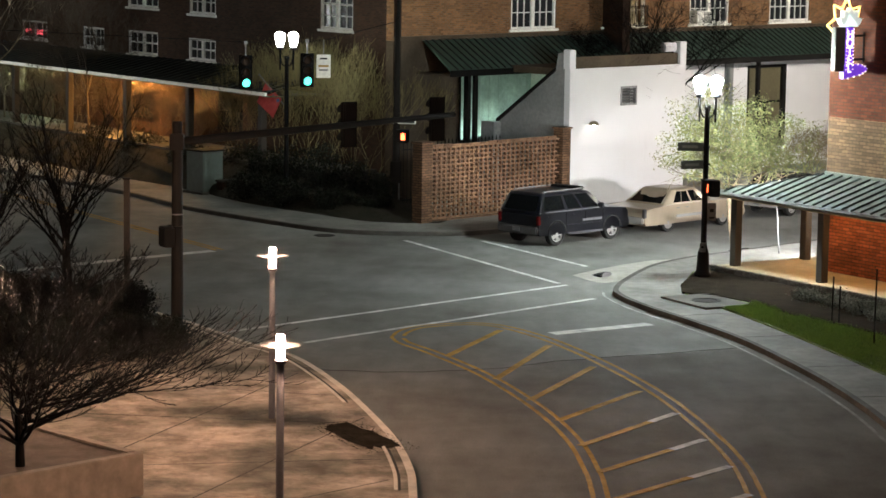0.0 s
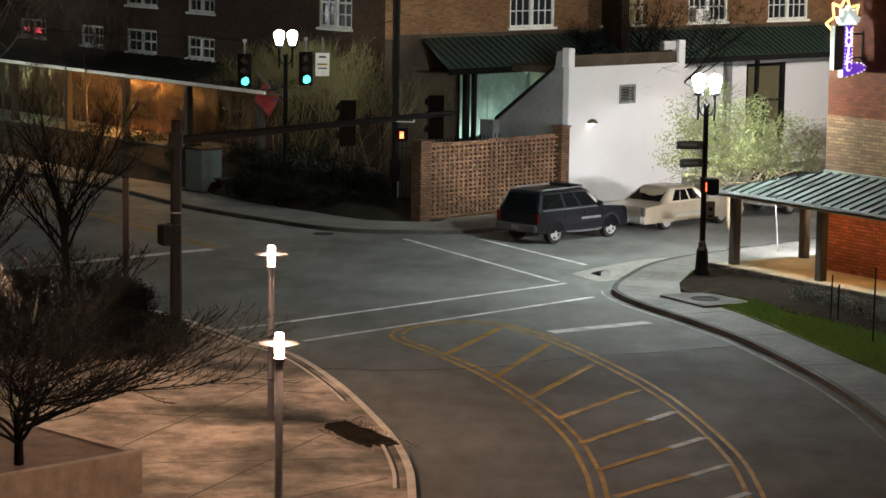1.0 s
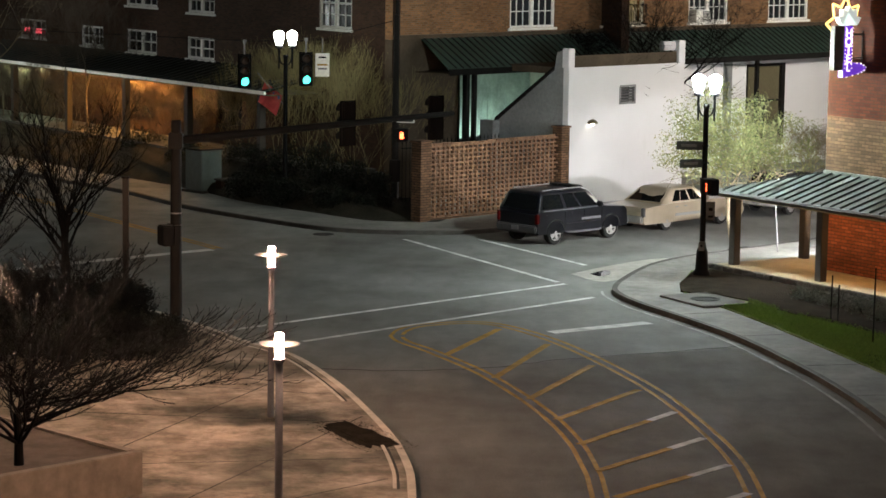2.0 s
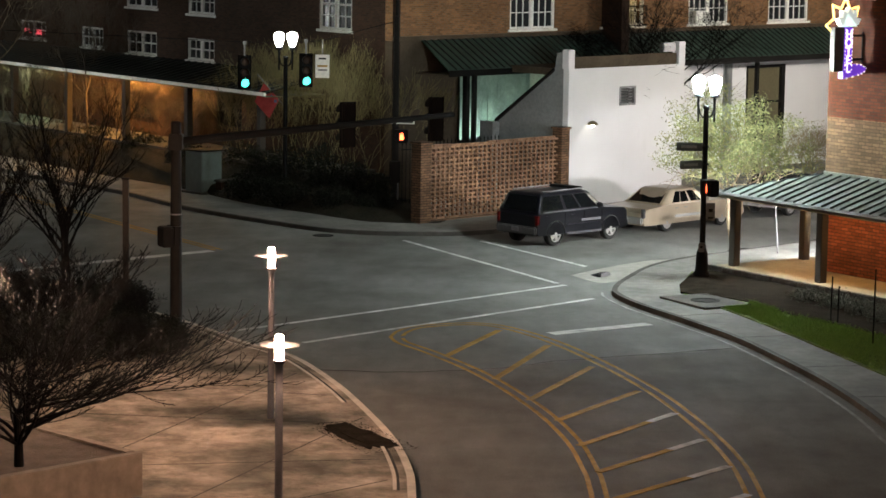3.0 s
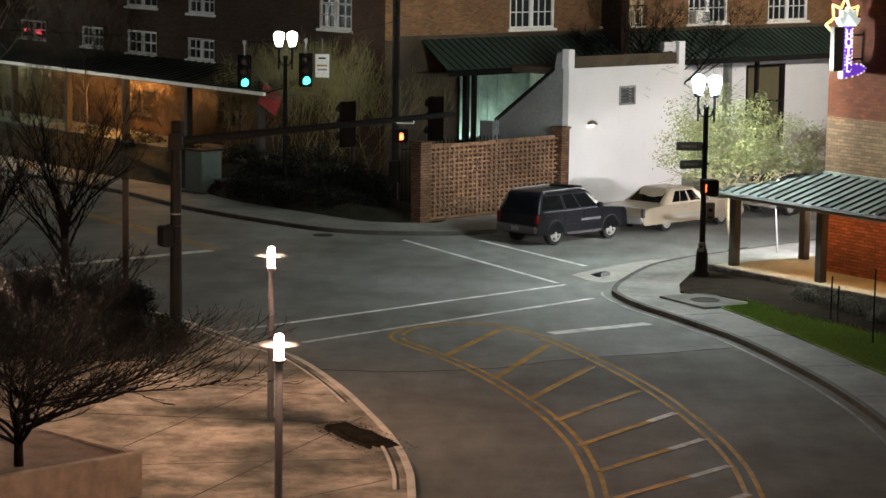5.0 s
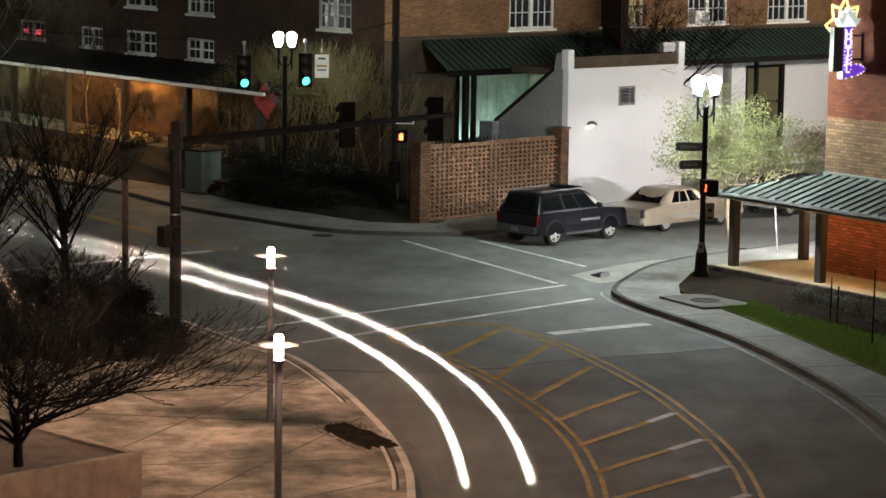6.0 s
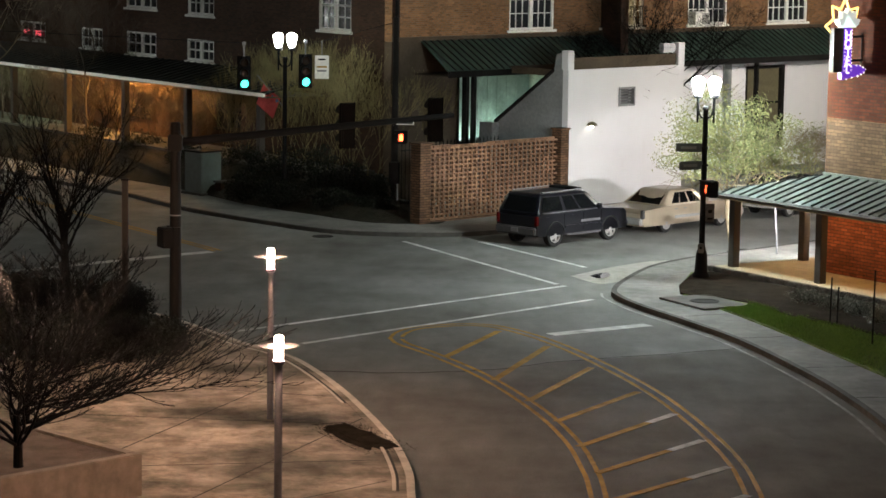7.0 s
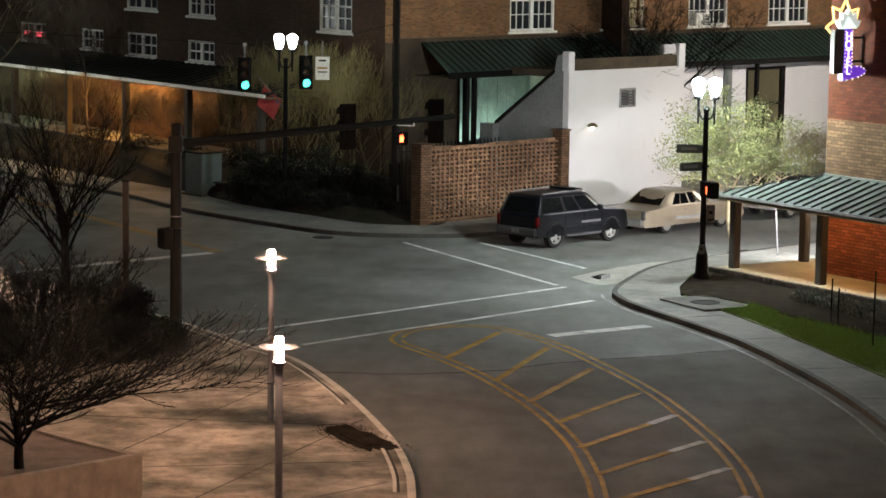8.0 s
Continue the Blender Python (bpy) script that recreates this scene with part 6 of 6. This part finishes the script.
part("vinyl_roof", boxed(-1.0, 0.2, -0.62, 0.62, 1.42, 1.44, 0.01), GREY_SHADE_STUCCO, sedan)
build_car("parked_hatchback", BASE @ pose(14.5, -5.4, 0), "dark hatchback parked further up the side street", BLACK_STEEL, 4.5, 1.78, SMALL_PROFILE, (-1.35, 1.4), 0.32,
          (-2.0, -1.6, 0.2, 1.1, 0.95, 1.45, 0.84, 0.66), ((0.1, 0.42), (0.46, 0.8)))

# ---------------------------------------------------------------- passing traffic
HEAD_HOT = glow("headlight_glow", (1.0, 0.88, 0.74), 250)
HEAD_DIM = glow("headlight_low_glow", (1.0, 0.9, 0.76), 6)
TAIL_HOT = glow("tail_lamp_glow", (1.0, 0.05, 0.04), 75)
TAIL_DIM = glow("tail_lamp_low_glow", (1.0, 0.06, 0.04), 8)
BUS_HEAD = glow("bus_headlight_glow", (1.0, 0.9, 0.74), 70)
AMBER = glow("amber_marker_glow", (1.0, 0.36, 0.14), 26)
AMBER_LOW = glow("amber_turn_glow", (1.0, 0.36, 0.14), 0.6)


def lit_lamps(o, length, w, head, tail, zh=0.66, zt=0.82):
    """Small glowing lamps in front of the car's lenses."""
    for s in (-1, 1):
        part("headlight", lathe(bmesh.new(), [(0.075, 0), (0.075, 0.02), (0.035, 0.04)], 12), head, o, "glowing headlight", m=pose(length / 2 + 0.02, s * (w / 2 - 0.27), zh, 0, 90, 0))
        part("tail_lamp", boxed(-length / 2 - 0.045, -length / 2 - 0.02, s * (w / 2 - 0.2) - 0.06, s * (w / 2 - 0.2) + 0.06, zt - 0.035, zt + 0.035), tail, o, "glowing red tail lamp")


def proto(paint, head, tail, label):
    o = build_car("passing_car", pose(0, -200, 0), label, paint, 4.5, 1.78, SMALL_PROFILE, (-1.35, 1.4), 0.32,
                  (-2.0, -1.6, 0.2, 1.1, 0.95, 1.45, 0.84, 0.66), ((0.1, 0.42), (0.46, 0.8)), group="passing cars")
    lit_lamps(o, 4.5, 1.78, head, tail)
    return o


coming = proto(SILVER, HEAD_HOT, TAIL_DIM, "silver hatchback driving with bright headlights")
going = proto(RED_PAINT, HEAD_DIM, TAIL_HOT, "dark red hatchback driving away with glowing tail lamps")

bus = thing("shuttle_bus", pose(-40, 110, 0), "white shuttle bus with lit headlights and roof markers", "bus")
part("body", side_shell([(3.3, 0.4), (3.4, 0.7), (3.35, 1.2), (3.1, 1.5), (2.95, 2.6), (2.7, 2.85), (-3.3, 2.85), (-3.4, 2.7), (-3.4, 0.4)], [(-2.0, 0.48), (2.2, 0.48)], 2.35, 0.08), BUS_WHITE, bus)
for s in (-1, 1):
    for x in (-2.0, 2.2):
        wheel(bus, x, s * 1.02, 0.42, 0.26, 6)
    for k in range(5):
        part("window", boxed(-3.0 + k * 1.1, -2.05 + k * 1.1, s * 1.175 - 0.01, s * 1.175 + 0.012, 1.5, 2.35), CAR_GLASS, bus)
    part("headlight", lathe(bmesh.new(), [(0.12, 0), (0.12, 0.02), (0.05, 0.04)], 12), BUS_HEAD, bus, "glowing headlight", m=pose(3.4, s * 0.95, 0.85, 0, 90, 0))
    part("turn_lamp", boxed(3.36, 3.42, s * 1.1 - 0.08, s * 1.1 + 0.06, 0.75, 0.95), AMBER_LOW, bus, "glowing amber lamp")
    part("tail_lamp", boxed(-3.45, -3.38, s * 0.98 - 0.1, s * 0.98 + 0.1, 0.9, 1.2), TAIL_DIM, bus, "glowing red tail lamp")
    part("mirror", boxed(3.0, 3.15, s * 1.3 - 0.1, s * 1.3 + 0.1, 1.6, 2.0, 0.03), BLACK_STEEL, bus)
for y in (-0.3, 0.0, 0.3):
    part("roof_marker", boxed(2.86, 2.98, y - 0.03, y + 0.03, 2.7, 2.75), AMBER, bus, "glowing amber roof marker")
part("windscreen", glass_panel([(3.12, -1.0, 1.5), (3.12, 1.0, 1.5), (2.97, 1.0, 2.58), (2.97, -1.0, 2.58)], 0.02, 0.98, 0.02, 0.96, 0.03), CAR_GLASS, bus)
part("bumper", boxed(3.3, 3.5, -1.12, 1.12, 0.4, 0.65, 0.05), CLADDING, bus)
part("grille", boxed(3.36, 3.42, -0.6, 0.6, 0.75, 1.1, 0.02), BLACK_STEEL, bus)

# ---------------------------------------------------------------- pierced brick garden wall
def brick_unit():
    m = Mat("garden_wall_brick", (0.25, 0.145, 0.085), 0.9)
    m.vary(m.random(), 0.0, 1.0, (0.55, 0.5, 0.48), (1.3, 1.3, 1.25))
    m.vary(m.island(), 0.0, 1.0, (0.65, 0.62, 0.6), (1.25, 1.25, 1.25))
    m.vary(m.noise(12, 5), 0.3, 0.7, (0.7, 0.68, 0.66), (1.15, 1.15, 1.15))
    return m.bump(m.noise(50, 4), 0.5, 0.006).mat


BRICK_UNIT = brick_unit()
garden_wall = thing("lattice_wall", BASE, "pierced red brick garden wall with brick piers", "wall")
part("footing", boxed(0.4, 7.4, 0.0, 0.2, 0.0, 0.2), PIER_BRICK, garden_wall)
for x0, x1, z in ((-0.05, 0.48, 2.92), (7.24, 7.68, 3.08)):
    pier = part("pier", boxed(x0, x1, -0.12, 0.36, 0.0, z, 0.01), PIER_BRICK, garden_wall, "square brick pier")
    part("cap", boxed(x0 - 0.05, x1 + 0.05, -0.17, 0.41, z, z + 0.07, 0.015), PIER_BRICK, pier)
mesh_long = mesh_of(boxed(-0.108, 0.108, -0.046, 0.046, 0.0, 0.06), "brick", BRICK_UNIT)
mesh_short = mesh_of(boxed(-0.045, 0.045, -0.044, 0.044, 0.0, 0.09), "brick", BRICK_UNIT)
rng = random.Random(3)
rest_v, rest_f = [], []
PAIRS = 17
for c in range(2 * PAIRS):
    z = 0.2 + (c // 2) * 0.156 + (0.062 if c % 2 else 0.0)
    pierced = c % 2 == 1 and c < 2 * PAIRS - 1
    tall = 0.09 if c % 2 else 0.06
    pitch = 0.236 if pierced else 0.226
    me = mesh_short if pierced else mesh_long
    x = 0.48 + (0.13 if pierced else 0.11 + 0.06 * (c % 4))
    while x < 7.24 - 0.05:
        dx, dy = rng.uniform(-0.008, 0.008), rng.uniform(-0.012, 0.012)
        if 1.6 < x < 3.55 and z > 0.6:
            o = new("brick", me)
            o.parent = garden_wall
            o.matrix_basis = pose(x + dx, 0.1 + dy, z, 0, 0, rng.uniform(-2, 2))
        else:
            h = 0.045 if pierced else 0.108
            n = len(rest_v)
            rest_v += [(x + dx + sx * h, 0.1 + dy + sy * 0.045, z + sz) for sz in (0, tall) for sx, sy in ((-1, -1), (1, -1), (1, 1), (-1, 1))]
            rest_f += [tuple(n + i for i in q) for q in ((3, 2, 1, 0), (4, 5, 6, 7), (0, 1, 5, 4), (1, 2, 6, 5), (2, 3, 7, 6), (3, 0, 4, 7))]
        x += pitch
raw("brickwork", rest_v, rest_f, BRICK_UNIT, garden_wall, "", "stuff")
# iron railing with spikes behind the garden wall
railing = thing("iron_railing", BASE @ pose(0, 3.0, 0), "black spiked iron railing behind the garden wall", "railing")
for z in (0.5, 2.35):
    part("rail", boxed(2.0, 7.2, -0.02, 0.02, z, z + 0.04), BLACK_STEEL, railing)
for k in range(27):
    bm = bmesh.new()
    tube(bm, (2.05 + k * 0.195, 0, 0.1), (2.05 + k * 0.195, 0, 2.55), 0.014, seg=6)
    tube(bm, (2.05 + k * 0.195, 0, 2.55), (2.05 + k * 0.195, 0, 2.68), 0.03, 0.003, seg=6)
    part("bar", bm, BLACK_STEEL, railing)

# ---------------------------------------------------------------- motion of traffic and flag
FT = 1 / 30


def heading(p, q):
    return math.degrees(math.atan2(q[1] - p[1], q[0] - p[0]))


def drive(car, t, start, before, mid, after, leave):
    """Car waits at start, sweeps through the junction round the time t, then stands out of the way."""
    for ob in car.children_recursive:
        ob.cycles.motion_steps = 5
    h0, h1, h2 = heading(before, mid), heading(Vector(before).lerp(Vector(mid), 0.6), Vector(mid).lerp(Vector(after), 0.4)), heading(mid, after)
    first, last = pose(*start, 0, 0, 0, h0), pose(*leave, 0, 0, 0, h2)
    walk(car, [(0.0, first), (t - 2 * FT, first), (t - FT, pose(*before, 0, 0, 0, h0)), (t, pose(*mid, 0, 0, 0, h1)), (t + FT, pose(*after, 0, 0, 0, h2)), (t + 2 * FT, last), (8.0, last)])


def motions():
    # kind, time, waiting place, places one step before, at and after that time, last place
    events = (
        ("in", 0.1, (26, 95), (18.9, 87.8), (4.2, 75.7), (-13.7, 75.6), (-44, 128)),
        ("out", 0.7, (20, -40), (8.3, 14.9), (1.7, 69.0), (-40.5, 119.5), (-50, 140)),
        ("in", 0.8, (-46, 128), (-33.8, 104.6), (-2.9, 61.0), (2.2, 27.2), (9.6, -8)),
        ("in", 1.1, (-52, 138), (-29.7, 101.1), (-7.4, 68.9), (3.5, 34.1), (9.6, -18)),
        ("in", 1.4, (-58, 148), (-31.2, 103.1), (-7.0, 68.3), (4.1, 28.9), (9.6, -28)),
        ("in", 3.6, (-64, 158), (-29.5, 106.5), (-10.8, 79.9), (11.3, 75.4), (40, 112)),
        ("out", 4.0, (20, -50), (5.4, 43.3), (-9.8, 83.2), (-32.4, 116.8), (-56, 150)),
        ("in", 4.4, (32, 101), (20.8, 88.0), (1.2, 74.9), (-21.8, 93.3), (-50, 134)),
        ("out", 4.5, (20, -60), (2.4, 47.8), (-10.7, 86.1), (-34.4, 119.0), (-62, 160)),
        ("out", 4.6, (20, -70), (9.4, 13.3), (5.9, 57.2), (-15.3, 95.3), (-68, 170)),
        ("in", 6.0, (-70, 168), (-38.7, 112.8), (-2.9, 61.0), (1.9, 20.8), (9.6, -38)),
        ("in", 6.1, (-76, 178), (-31.1, 104.9), (-12.2, 76.2), (-1.0, 39.3), (9.6, -48)),
        ("out", 7.2, (20, -80), (0.4, 45.8), (-12.8, 88.6), (-35.3, 120.5), (-74, 180)),
        ("in", 7.3, (-82, 188), (-33.7, 112.5), (-10.4, 79.8), (12.3, 75.3), (46, 118)),
        ("in", 7.7, (-88, 198), (-33.7, 109.3), (-11.8, 75.6), (-0.1, 36.1), (9.6, -58)),
    )
    cars, used = [], set()
    for kind, *_ in events:
        base = coming if kind == "in" else going
        cars.append(copy_thing(base, pose(0, -200, 0)) if kind in used else base)
        used.add(kind)
    for car, (_, t, *path) in zip(cars, events):
        drive(car, t, *path)
    for ob in bus.children_recursive:
        ob.cycles.motion_steps = 4
    stop = pose(-13.2, 71.65, 0, 0, 0, -38)
    away = pose(-48, 118, 0, 0, 0, -55)
    gone = pose(-12, 4, 0, 0, 0, -105)
    walk(bus, [(0.0, away), (3.3, away), (3.3667, stop), (3.4333, stop), (3.4667, pose(4.4, 53.5, 0, 0, 0, -103)), (3.49, pose(2.83, 45.1, 0, 0, 0, -107.5)), (3.5, pose(0.2, 36.7, 0, 0, 0, -108)), (3.51, pose(-2.8, 27.2, 0, 0, 0, -109)), (3.55, gone), (8.0, gone)])
    rest = pose(-6.95, 93.08, 4.43)
    walk(flag, [(t, rest @ pose(0, 0, 0, 4 * math.sin(t * 3.1), 7 * math.sin(t * 2.3), 9 * math.sin(t * 4.7))) for t in [k * 0.25 for k in range(33)]])


motions()
